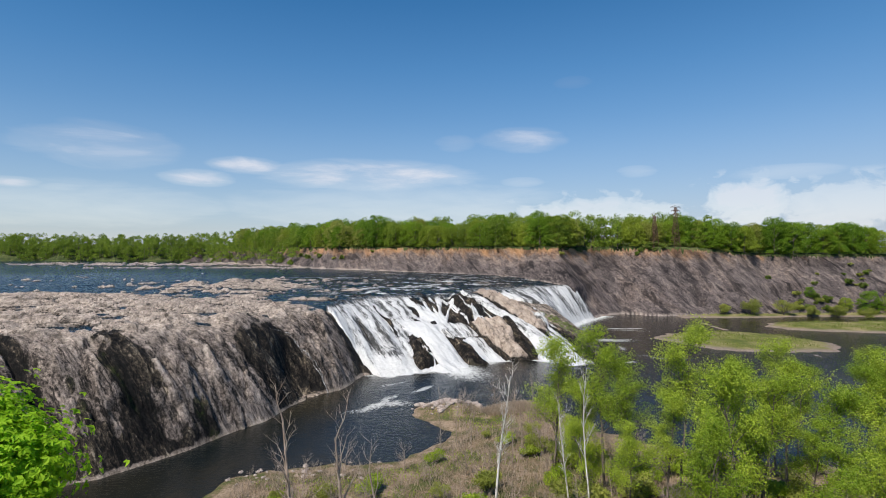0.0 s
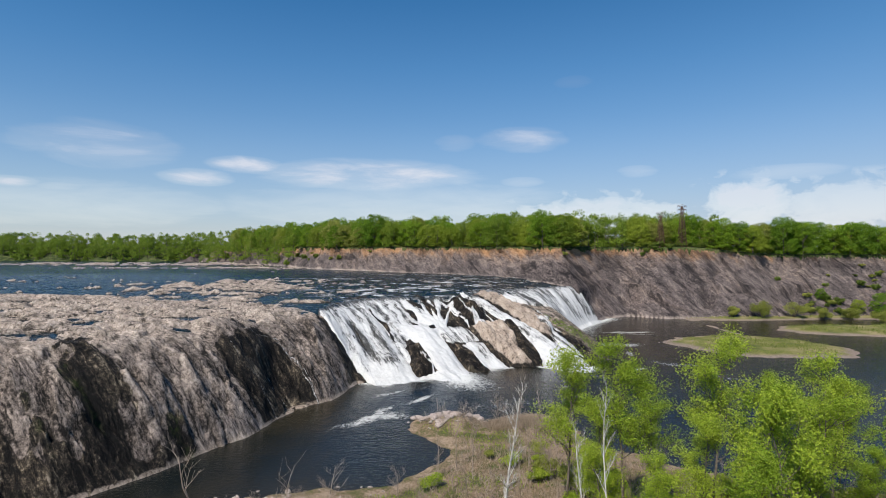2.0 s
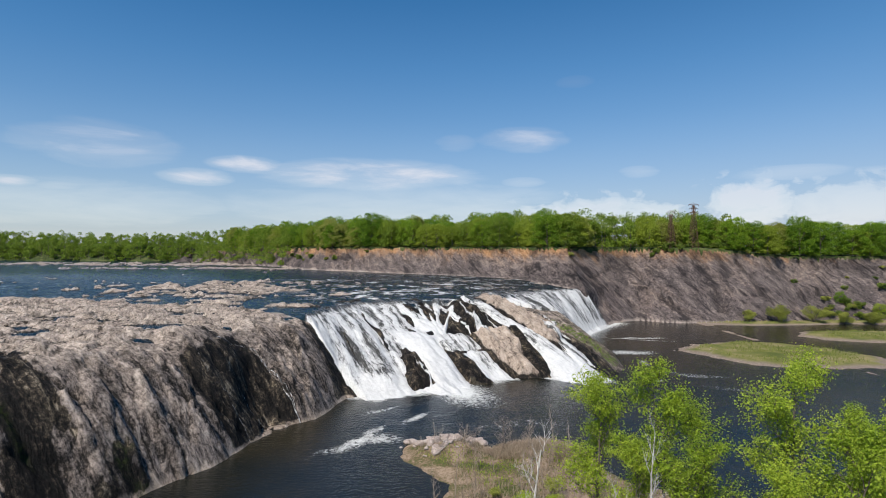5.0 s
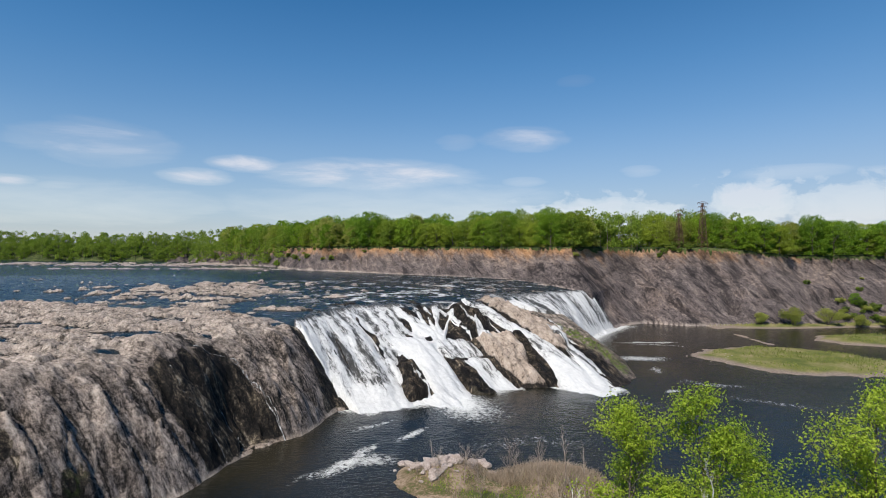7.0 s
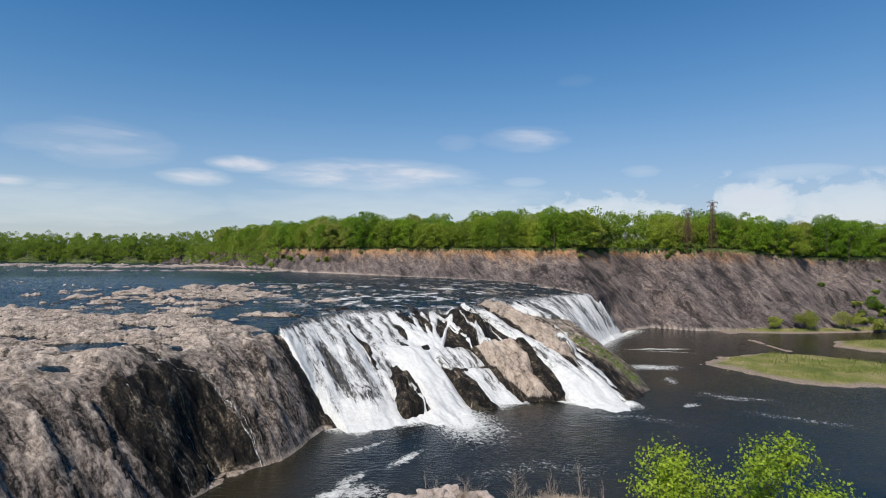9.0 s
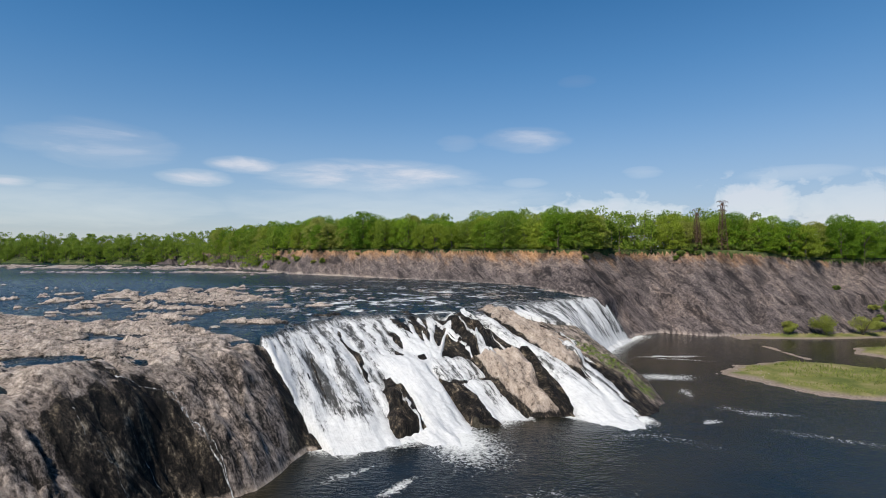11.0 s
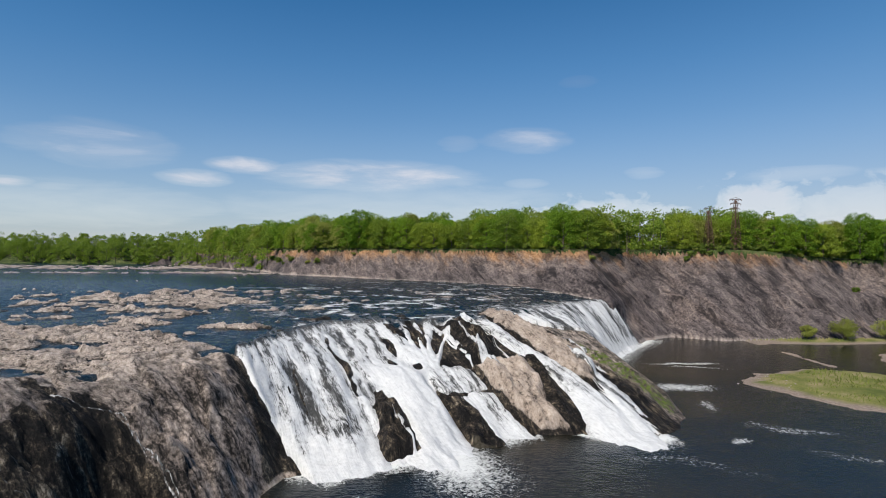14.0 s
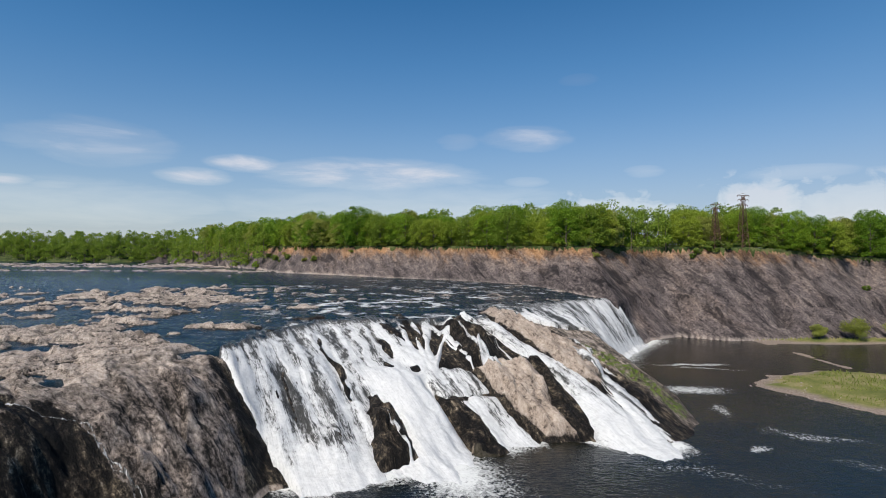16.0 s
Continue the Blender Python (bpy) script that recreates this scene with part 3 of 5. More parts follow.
# ---- materials ----
class Nodes:
    """Short hand for a node material."""

    def __init__(self, name, rough=0.8, spec=0.3):
        self.mat = bpy.data.materials.new(name)
        self.mat.use_nodes = True
        self.tree = self.mat.node_tree
        self.bsdf = self.tree.nodes["Principled BSDF"]
        self.out = self.tree.nodes["Material Output"]
        self.bsdf.inputs["Roughness"].default_value = rough
        self.bsdf.inputs["Specular IOR Level"].default_value = spec

    def node(self, kind, **fields):
        n = self.tree.nodes.new(kind)
        for k, v in fields.items():
            n.inputs[k].default_value = v
        return n

    def link(self, a, b):
        self.tree.links.new(a, b)

    def coords(self, scale=(1, 1, 1), turn=(0, 0, 0)):
        """Place in metres, turned and then scaled."""
        g = self.node("ShaderNodeNewGeometry")
        r, m = self.node("ShaderNodeMapping"), self.node("ShaderNodeMapping")
        r.inputs["Rotation"].default_value = [radians(v) for v in turn]
        m.inputs["Scale"].default_value = scale
        self.link(g.outputs["Position"], r.inputs["Vector"])
        self.link(r.outputs["Vector"], m.inputs["Vector"])
        return m.outputs["Vector"]

    def noise(self, vec, scale, detail=4, rough=0.55, distort=0.0):
        n = self.node("ShaderNodeTexNoise", Scale=scale, Detail=detail, Roughness=rough, Distortion=distort)
        self.link(vec, n.inputs["Vector"])
        return n.outputs["Fac"]

    def ramp(self, fac, stops):
        r = self.node("ShaderNodeValToRGB")
        el = r.color_ramp.elements
        while len(el) < len(stops):
            el.new(0.5)
        for e, (pos, col) in zip(el, stops):
            e.position = pos
            e.color = (*col, 1) if isinstance(col, tuple) else (col, col, col, 1)
        self.link(fac, r.inputs["Fac"])
        return r.outputs["Color"]

    def mix(self, fac, a, b, how="MIX"):
        m = self.tree.nodes.new("ShaderNodeMix")
        m.data_type, m.blend_type = "RGBA", how
        for sock, v in ((m.inputs[0], fac), (m.inputs[6], a), (m.inputs[7], b)):
            if isinstance(v, (int, float)):
                sock.default_value = v
            elif isinstance(v, tuple):
                sock.default_value = (*v, 1)
            else:
                self.link(v, sock)
        return m.outputs[2]

    def math(self, op, a, b=0.0, clamp=False):
        m = self.tree.nodes.new("ShaderNodeMath")
        m.operation, m.use_clamp = op, clamp
        for sock, v in zip(m.inputs, (a, b)):
            if isinstance(v, (int, float)):
                sock.default_value = v
            else:
                self.link(v, sock)
        return m.outputs[0]

    def attr(self, name):
        n = self.tree.nodes.new("ShaderNodeAttribute")
        n.attribute_name = name
        return n.outputs["Fac"]

    def bump(self, height, strength, distance):
        b = self.node("ShaderNodeBump", Strength=strength, Distance=distance)
        self.link(height, b.inputs["Height"])
        self.link(b.outputs["Normal"], self.bsdf.inputs["Normal"])

    def colour(self, c):
        self.link(c, self.bsdf.inputs["Base Color"])


def rock_material():
    n = Nodes("shale_ledge", 0.75, 0.16)
    p = n.coords()
    along = n.tree.nodes.new("ShaderNodeCombineXYZ")
    n.link(n.attr("dip"), along.inputs[0])
    n.link(n.attr("climb"), along.inputs[1])
    geo = n.node("ShaderNodeNewGeometry")
    sep = n.node("ShaderNodeSeparateXYZ")
    n.link(geo.outputs["Position"], sep.inputs[0])
    n.link(n.math("MULTIPLY", sep.outputs["Z"], 0.3), along.inputs[2])

    def strata(sx, sy):
        m = n.node("ShaderNodeMapping")
        m.inputs["Scale"].default_value = (sx, sy, sy)
        n.link(along.outputs[0], m.inputs["Vector"])
        return m.outputs["Vector"]

    fine = n.noise(p, 1.5, 8, 0.72)
    grit = n.noise(p, 6.0, 4, 0.7)
    broad = n.noise(p, 0.10, 5, 0.6)
    streak = n.noise(strata(0.50, 0.16), 1.0, 8, 0.68, 0.9)
    thin = n.noise(strata(1.6, 0.10), 1.0, 6, 0.65, 0.6)
    chips = n.noise(strata(1.7, 0.62), 1.0, 5, 0.68, 0.4)
    # joints: a net of thin dark cracks, drawn out along the beds
    bent = n.node("ShaderNodeVectorMath")
    bent.operation = "ADD"
    wob = n.node("ShaderNodeTexNoise", Scale=0.35, Detail=5, Roughness=0.65)
    n.link(p, wob.inputs["Vector"])
    far = n.node("ShaderNodeVectorMath")
    far.operation = "SCALE"
    far.inputs["Scale"].default_value = 4.5
    n.link(wob.outputs["Color"], far.inputs[0])
    n.link(p, bent.inputs[0])
    n.link(far.outputs[0], bent.inputs[1])
    nor = n.node("ShaderNodeSeparateXYZ")
    n.link(geo.outputs["Normal"], nor.inputs[0])
    k = n.math("ADD", n.math("MULTIPLY", n.math("ADD", n.math("SUBTRACT", nor.outputs["Z"], 0.82), n.math("MULTIPLY", n.math("SUBTRACT", n.attr("climb"), 20.0), 0.022)), 3.0), n.math("MULTIPLY", n.math("SUBTRACT", broad, 0.44), 2.8), True)
    nets = []
    for sc, turn, lo in ((0.10, 25, 0.012), (0.33, -20, 0.02)):
        m = n.node("ShaderNodeMapping")
        m.inputs["Rotation"].default_value = (0, 0, radians(turn))
        m.inputs["Scale"].default_value = (1.0, 0.55, 0.8)
        n.link(bent.outputs[0], m.inputs["Vector"])
        v = n.node("ShaderNodeTexVoronoi", Scale=sc)
        v.feature = "DISTANCE_TO_EDGE"
        n.link(m.outputs[0], v.inputs["Vector"])
        nets.append(n.ramp(v.outputs["Distance"], [(0.0, 1.0), (lo * 0.7, 0.8), (lo * 1.5, 0.0)]))
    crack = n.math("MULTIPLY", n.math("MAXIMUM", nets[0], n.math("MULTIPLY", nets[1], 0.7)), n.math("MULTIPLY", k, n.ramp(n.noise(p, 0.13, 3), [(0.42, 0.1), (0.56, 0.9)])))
    f = n.math("ADD", n.math("MULTIPLY", fine, 0.42), n.math("ADD", n.math("MULTIPLY", chips, 0.36), n.math("MULTIPLY", grit, 0.22)))
    f = n.math("ADD", n.math("MULTIPLY", n.math("SUBTRACT", f, 0.5), 2.9), 0.53)
    g = n.math("ADD", n.math("MULTIPLY", chips, 0.28), n.math("ADD", n.math("MULTIPLY", streak, 0.30), n.math("ADD", n.math("MULTIPLY", thin, 0.06), n.math("ADD", n.math("MULTIPLY", fine, 0.24), n.math("MULTIPLY", grit, 0.08)))))
    g = n.math("ADD", n.math("MULTIPLY", n.math("SUBTRACT", g, 0.5), 4.4), n.math("ADD", n.math("MULTIPLY", n.attr("tone"), 0.16), 0.5))
    f = n.math("ADD", f, n.math("MULTIPLY", n.attr("tone"), 0.10))
    # carved joints: the shade and moss they hold, as a dark colour
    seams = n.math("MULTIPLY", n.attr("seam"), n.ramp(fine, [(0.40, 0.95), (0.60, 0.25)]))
    dry = n.ramp(f, [(0.20, (0.08, 0.063, 0.05)), (0.36, (0.26, 0.207, 0.168)), (0.54, (0.44, 0.360, 0.298)), (0.78, (0.66, 0.56, 0.47))])
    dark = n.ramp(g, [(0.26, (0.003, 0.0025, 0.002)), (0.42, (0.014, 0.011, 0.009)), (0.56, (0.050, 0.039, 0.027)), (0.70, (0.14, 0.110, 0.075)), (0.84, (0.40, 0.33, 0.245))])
    grey = n.ramp(g, [(0.14, (0.016, 0.014, 0.012)), (0.30, (0.10, 0.081, 0.069)), (0.48, (0.25, 0.202, 0.171)), (0.66, (0.42, 0.343, 0.287)), (0.86, (0.62, 0.52, 0.43))])
    lichen = n.ramp(n.math("ADD", n.math("MULTIPLY", n.noise(p, 0.2, 6, 0.7), 0.7), n.math("MULTIPLY", fine, 0.3)), [(0.525, 0.0), (0.575, 0.75)])
    top = n.mix(lichen, dry, n.ramp(f, [(0.35, (0.035, 0.029, 0.024)), (0.7, (0.15, 0.123, 0.10))]))
    seam = n.node("ShaderNodeTexVoronoi", Scale=1.0)
    seam.feature = "DISTANCE_TO_EDGE"
    shifted = n.node("ShaderNodeVectorMath")
    shifted.operation = "ADD"
    n.link(strata(0.42, 0.055), shifted.inputs[0])
    small = n.node("ShaderNodeVectorMath")
    small.operation = "SCALE"
    small.inputs["Scale"].default_value = 0.55
    n.link(wob.outputs["Color"], small.inputs[0])
    n.link(small.outputs[0], shifted.inputs[1])
    n.link(shifted.outputs[0], seam.inputs["Vector"])
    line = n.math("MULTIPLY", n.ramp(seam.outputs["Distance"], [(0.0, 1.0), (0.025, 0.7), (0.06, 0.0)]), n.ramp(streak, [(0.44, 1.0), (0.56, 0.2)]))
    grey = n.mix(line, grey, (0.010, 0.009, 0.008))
    base = n.mix(k, grey, top)
    base = n.mix(n.attr("tan"), base, n.ramp(g, [(0.06, (0.08, 0.062, 0.05)), (0.24, (0.30, 0.235, 0.185)), (0.52, (0.45, 0.365, 0.295)), (0.85, (0.60, 0.505, 0.42))]))
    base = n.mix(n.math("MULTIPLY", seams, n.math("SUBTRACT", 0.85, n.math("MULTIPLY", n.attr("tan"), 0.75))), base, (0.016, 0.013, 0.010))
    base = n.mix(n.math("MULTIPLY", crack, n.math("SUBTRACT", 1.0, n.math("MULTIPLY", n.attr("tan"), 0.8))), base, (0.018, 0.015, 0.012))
    w = n.math("ADD", n.attr("wet_shade"), n.math("MULTIPLY", n.math("SUBTRACT", n.math("ADD", n.math("MULTIPLY", streak, 0.7), n.math("MULTIPLY", chips, 0.3)), 0.56), 2.6), True)
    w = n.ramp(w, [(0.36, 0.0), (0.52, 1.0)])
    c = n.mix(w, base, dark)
    green = n.ramp(grit, [(0.35, (0.04, 0.07, 0.010)), (0.65, (0.15, 0.19, 0.03))])
    n.colour(n.mix(n.math("MULTIPLY", n.attr("moss"), n.ramp(n.noise(p, 0.7, 4, 0.6), [(0.42, 0.0), (0.58, 1.0)])), c, green))
    n.link(n.mix(w, (0.85, 0.85, 0.85), (0.6, 0.6, 0.6)), n.bsdf.inputs["Roughness"])
    h = n.math("ADD", n.math("MULTIPLY", fine, 0.8), n.math("ADD", n.math("MULTIPLY", streak, 0.6), n.math("ADD", n.math("MULTIPLY", chips, 0.8), n.math("MULTIPLY", thin, 0.15))))
    n.bump(n.math("SUBTRACT", h, n.math("MULTIPLY", crack, 0.5)), 1.0, 0.45)
    return n.mat


def cliff_material():
    n = Nodes("grey_shale", 0.9, 0.2)
    p = n.coords()
    dip = n.coords((0.20, 0.5, 1.0), (0, -52, 0))
    fine = n.noise(p, 0.9, 7, 0.7)
    streak = n.noise(dip, 0.32, 7, 0.72, 0.6)
    s = n.math("ADD", n.math("MULTIPLY", n.math("SUBTRACT", streak, 0.5), 1.15), n.math("ADD", n.math("MULTIPLY", n.math("SUBTRACT", fine, 0.5), 1.0), 0.5))
    base = n.ramp(s, [(0.26, (0.030, 0.025, 0.025)), (0.42, (0.098, 0.081, 0.078)), (0.56, (0.165, 0.136, 0.127)), (0.76, (0.30, 0.25, 0.22))])
    # dark gashes drawn out down the dip: gully shade put into the colour
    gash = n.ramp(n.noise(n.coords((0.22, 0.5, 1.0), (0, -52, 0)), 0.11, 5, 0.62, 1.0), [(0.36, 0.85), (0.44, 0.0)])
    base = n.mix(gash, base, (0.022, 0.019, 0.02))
    # cut gashes: their shade and wet rock, both painted dark
    base = n.mix(n.math("MULTIPLY", n.attr("wet_shade"), n.ramp(streak, [(0.36, 0.9), (0.62, 0.3)])), base, (0.020, 0.017, 0.018))
    geo = n.node("ShaderNodeNewGeometry")
    sep = n.node("ShaderNodeSeparateXYZ")
    n.link(geo.outputs["Position"], sep.inputs[0])
    patchy = n.math("SUBTRACT", n.noise(n.coords((0.5, 0.6, 1.0), (0, -52, 0)), 0.12, 6, 0.65), 0.5)
    brown = n.math("ADD", n.math("MULTIPLY", n.math("SUBTRACT", sep.outputs["Z"], 33.5), 0.085), n.math("MULTIPLY", patchy, 3.0), True)
    rust = n.math("ADD", n.math("MULTIPLY", n.math("SUBTRACT", sep.outputs["Z"], 39.0), 0.14), n.math("MULTIPLY", patchy, 4.0), True)
    c = n.mix(n.math("MULTIPLY", brown, 0.75), base, n.mix(0.5, base, n.ramp(s, [(0.3, (0.13, 0.085, 0.06)), (0.7, (0.42, 0.31, 0.235))])))
    c = n.mix(rust, c, n.ramp(s, [(0.3, (0.18, 0.095, 0.045)), (0.55, (0.38, 0.215, 0.11)), (0.75, (0.52, 0.345, 0.21))]))
    c = n.mix(n.attr("tan"), c, n.ramp(fine, [(0.35, (0.26, 0.215, 0.185)), (0.65, (0.54, 0.46, 0.40))]))
    wide = n.ramp(n.noise(n.coords((0.3, 0.6, 1.0), (0, -52, 0)), 0.06, 5, 0.65, 0.8), [(0.36, (0.42, 0.41, 0.42)), (0.50, (0.90, 0.88, 0.87)), (0.66, (1.0, 0.92, 0.84))])
    n.colour(n.mix(0.85, c, wide, "MULTIPLY"))
    n.bump(n.math("ADD", n.math("MULTIPLY", fine, 1.2), n.math("MULTIPLY", streak, 1.0)), 0.8, 0.8)
    return n.mat


def ground_material(name, low, mid, high, scale=0.5):
    n = Nodes(name, 0.95, 0.1)
    p = n.coords()
    fine = n.noise(p, scale * 4, 6, 0.7)
    broad = n.noise(p, scale * 0.35, 4, 0.6)
    f = n.math("ADD", n.math("MULTIPLY", fine, 0.5), n.math("MULTIPLY", broad, 0.5))
    f = n.math("ADD", n.math("MULTIPLY", n.math("SUBTRACT", f, 0.5), 2.0), 0.5)
    n.colour(n.ramp(f, [(0.36, low), (0.5, mid), (0.64, high)]))
    n.bump(fine, 0.7, 0.12)
    return n.mat


def meadow_material():
    n = Nodes("island_grass", 0.95, 0.1)
    p = n.coords()
    fine = n.noise(p, 1.5, 6, 0.7)
    broad = n.noise(p, 0.09, 4, 0.6)
    f = n.math("ADD", n.math("MULTIPLY", fine, 0.4), n.math("MULTIPLY", broad, 0.6))
    grass_ = n.ramp(f, [(0.38, (0.08, 0.10, 0.024)), (0.5, (0.155, 0.155, 0.048)), (0.62, (0.27, 0.215, 0.12))])
    gravel = n.ramp(fine, [(0.3, (0.11, 0.082, 0.062)), (0.7, (0.33, 0.265, 0.215))])
    geo = n.node("ShaderNodeNewGeometry")
    sep = n.node("ShaderNodeSeparateXYZ")
    n.link(geo.outputs["Position"], sep.inputs[0])
    k = n.math("ADD", sep.outputs["Z"], n.math("MULTIPLY", n.math("SUBTRACT", fine, 0.5), 1.0))
    n.colour(n.mix(n.ramp(k, [(0.40, 0.0), (0.8, 1.0)]), gravel, grass_))
    n.bump(fine, 0.7, 0.12)
    return n.mat


def falls_material():
    n = Nodes("falling_water", 0.25, 0.5)
    foam = n.attr("foam")
    fine = n.noise(n.coords((1.0, 0.08, 0.08), (0, 0, -31.3)), 1.5, 7, 0.70, 0.6)
    hair = n.noise(n.coords((1.0, 0.07, 0.07), (0, 0, -31.3)), 4.0, 5, 0.68, 0.5)
    swirl = n.noise(n.coords((1.0, 0.4, 0.4), (0, 0, -31.3)), 0.32, 6, 0.68, 0.9)
    spray = n.noise(n.coords(), 1.4, 7, 0.78)
    k = n.math("ADD", foam, n.math("MULTIPLY", n.math("SUBTRACT", fine, 0.5), 1.0))
    k = n.math("ADD", k, n.math("MULTIPLY", n.math("SUBTRACT", spray, 0.5), 0.9))
    k = n.math("ADD", k, n.math("MULTIPLY", n.math("SUBTRACT", hair, 0.5), 0.7))
    k = n.math("ADD", k, n.math("MULTIPLY", n.math("SUBTRACT", swirl, 0.5), 1.1))
    thread = n.noise(n.coords((1.0, 0.16, 0.16), (0, 0, -31.3)), 0.75, 4, 0.6, 1.2)
    thread = n.ramp(n.math("ABSOLUTE", n.math("SUBTRACT", thread, 0.5)), [(0.0, 1.0), (0.02, 0.7), (0.06, 0.0)])
    k = n.math("SUBTRACT", k, n.math("MULTIPLY", thread, n.ramp(foam, [(0.4, 0.42), (0.95, 0.12)])))
    k = n.ramp(k, [(0.12, 0.0), (0.30, 0.22), (0.48, 0.74), (0.74, 1.0)])
    k = n.math("MULTIPLY", k, n.ramp(foam, [(0.03, 0.0), (0.16, 1.0)]))
    white = n.mix(n.ramp(n.math("ADD", n.math("MULTIPLY", hair, 0.5), n.math("MULTIPLY", spray, 0.5)), [(0.38, 0.0), (0.54, 1.0)]), (0.46, 0.458, 0.45), (0.64, 0.635, 0.62))
    deep = n.mix(n.ramp(foam, [(0.06, 0.0), (0.2, 1.0)]), (0.008, 0.022, 0.030), (0.035, 0.034, 0.031))
    n.colour(n.mix(k, deep, white))
    n.link(n.mix(n.ramp(foam, [(0.06, 0.0), (0.25, 1.0)]), (0.12, 0.12, 0.12), (0.75, 0.75, 0.75)), n.bsdf.inputs["Roughness"])
    wave = n.noise(n.coords((0.6, 1.6, 1.0)), 0.7, 5, 0.65)
    n.bump(n.math("ADD", n.math("MULTIPLY", wave, 1.8), n.math("ADD", n.math("MULTIPLY", fine, 0.5), n.math("MULTIPLY", spray, 0.35))), 0.8, 0.9)
    bumps = n.bsdf.inputs["Normal"].links[0].from_node
    n.link(n.ramp(foam, [(0.1, 0.85), (0.45, 0.22)]), bumps.inputs["Strength"])
    return n.mat


def river_material():
    n = Nodes("river_water", 0.08, 0.5)
    n.bsdf.inputs["IOR"].default_value = 1.333
    p = n.coords()
    wave = n.noise(n.coords((0.7, 1.4, 1.0)), 0.8, 5, 0.6, 0.4)
    deep = n.ramp(n.noise(p, 0.02, 3), [(0.38, (0.024, 0.020, 0.011)), (0.62, (0.006, 0.009, 0.009))])
    foam = n.attr("foam")
    fine = n.noise(p, 0.9, 7, 0.75, 1.2)
    k = n.math("ADD", foam, n.math("MULTIPLY", n.math("SUBTRACT", fine, 0.5), 3.0))
    k = n.math("MULTIPLY", n.ramp(k, [(0.36, 0.0), (0.62, 0.45), (1.0, 1.0)]), n.ramp(foam, [(0.08, 0.0), (0.35, 1.0)]))
    n.colour(n.mix(k, deep, (0.66, 0.66, 0.63)))
    n.link(n.mix(k, (0.12, 0.12, 0.12), (0.8, 0.8, 0.8)), n.bsdf.inputs["Roughness"])
    n.bump(wave, 0.40, 0.35)
    return n.mat


def leaf_material(name, dark, light, through=0.25):
    n = Nodes(name, 0.6, 0.2)
    geo = n.node("ShaderNodeNewGeometry")
    info = n.node("ShaderNodeObjectInfo")
    f = n.math("ADD", n.math("MULTIPLY", geo.outputs["Random Per Island"], 0.55), n.math("MULTIPLY", info.outputs["Random"], 0.45))
    c = n.ramp(f, [(0.05, dark), (0.95, light)])
    n.colour(c)
    t = n.node("ShaderNodeBsdfTranslucent")
    n.link(c, t.inputs["Color"])
    m = n.node("ShaderNodeMixShader", Fac=through)
    n.link(n.bsdf.outputs[0], m.inputs[1])
    n.link(t.outputs[0], m.inputs[2])
    n.link(m.outputs[0], n.out.inputs["Surface"])
    return n.mat


def bark_material(name, dark, light):
    n = Nodes(name, 0.9, 0.15)
    f = n.noise(n.coords((1, 1, 0.3)), 3.0, 5, 0.7)
    n.colour(n.ramp(f, [(0.35, dark), (0.62, light)]))
    n.bump(f, 0.6, 0.05)
    return n.mat


ROCK = rock_material()
SHALE = cliff_material()
FLOOR = ground_material("forest_floor", (0.03, 0.04, 0.015), (0.05, 0.075, 0.02), (0.12, 0.12, 0.05))
BANK = ground_material("bank_soil", (0.07, 0.085, 0.025), (0.16, 0.115, 0.07), (0.30, 0.225, 0.16))
MEADOW = meadow_material()
MUD = ground_material("river_bed", (0.02, 0.018, 0.012), (0.04, 0.035, 0.025), (0.07, 0.06, 0.045))
FALLS = falls_material()
RIVER = river_material()
LEAF = leaf_material("spring_leaf", (0.075, 0.165, 0.010), (0.26, 0.39, 0.025), 0.3)
LEAFB = leaf_material("fresh_leaf", (0.13, 0.20, 0.014), (0.36, 0.43, 0.045), 0.3)
LEAFC = leaf_material("distant_leaf", (0.09, 0.17, 0.014), (0.34, 0.42, 0.05), 0.3)
LEAFN = leaf_material("poplar_leaf", (0.16, 0.27, 0.016), (0.47, 0.56, 0.06), 0.45)
LEAFY = leaf_material("willow_leaf", (0.17, 0.20, 0.025), (0.38, 0.40, 0.09), 0.35)
LEAFM = leaf_material("maple_leaf", (0.20, 0.40, 0.010), (0.42, 0.64, 0.03), 0.5)
LEAFS = leaf_material("scrub_leaf", (0.055, 0.10, 0.014), (0.19, 0.25, 0.035), 0.25)
STRAW = leaf_material("straw", (0.28, 0.21, 0.14), (0.52, 0.42, 0.32), 0.2)
REED = leaf_material("reed", (0.10, 0.15, 0.025), (0.26, 0.28, 0.07), 0.2)
RUST = bark_material("rusty_steel", (0.09, 0.05, 0.035), (0.17, 0.10, 0.07))
TWIG = bark_material("grey_twig", (0.20, 0.15, 0.115), (0.46, 0.37, 0.30))
STONE = bark_material("pale_stone", (0.24, 0.19, 0.165), (0.46, 0.39, 0.345))
BARK = bark_material("brown_bark", (0.07, 0.055, 0.042), (0.22, 0.18, 0.145))
PALE = bark_material("pale_bark", (0.30, 0.26, 0.22), (0.74, 0.70, 0.65))


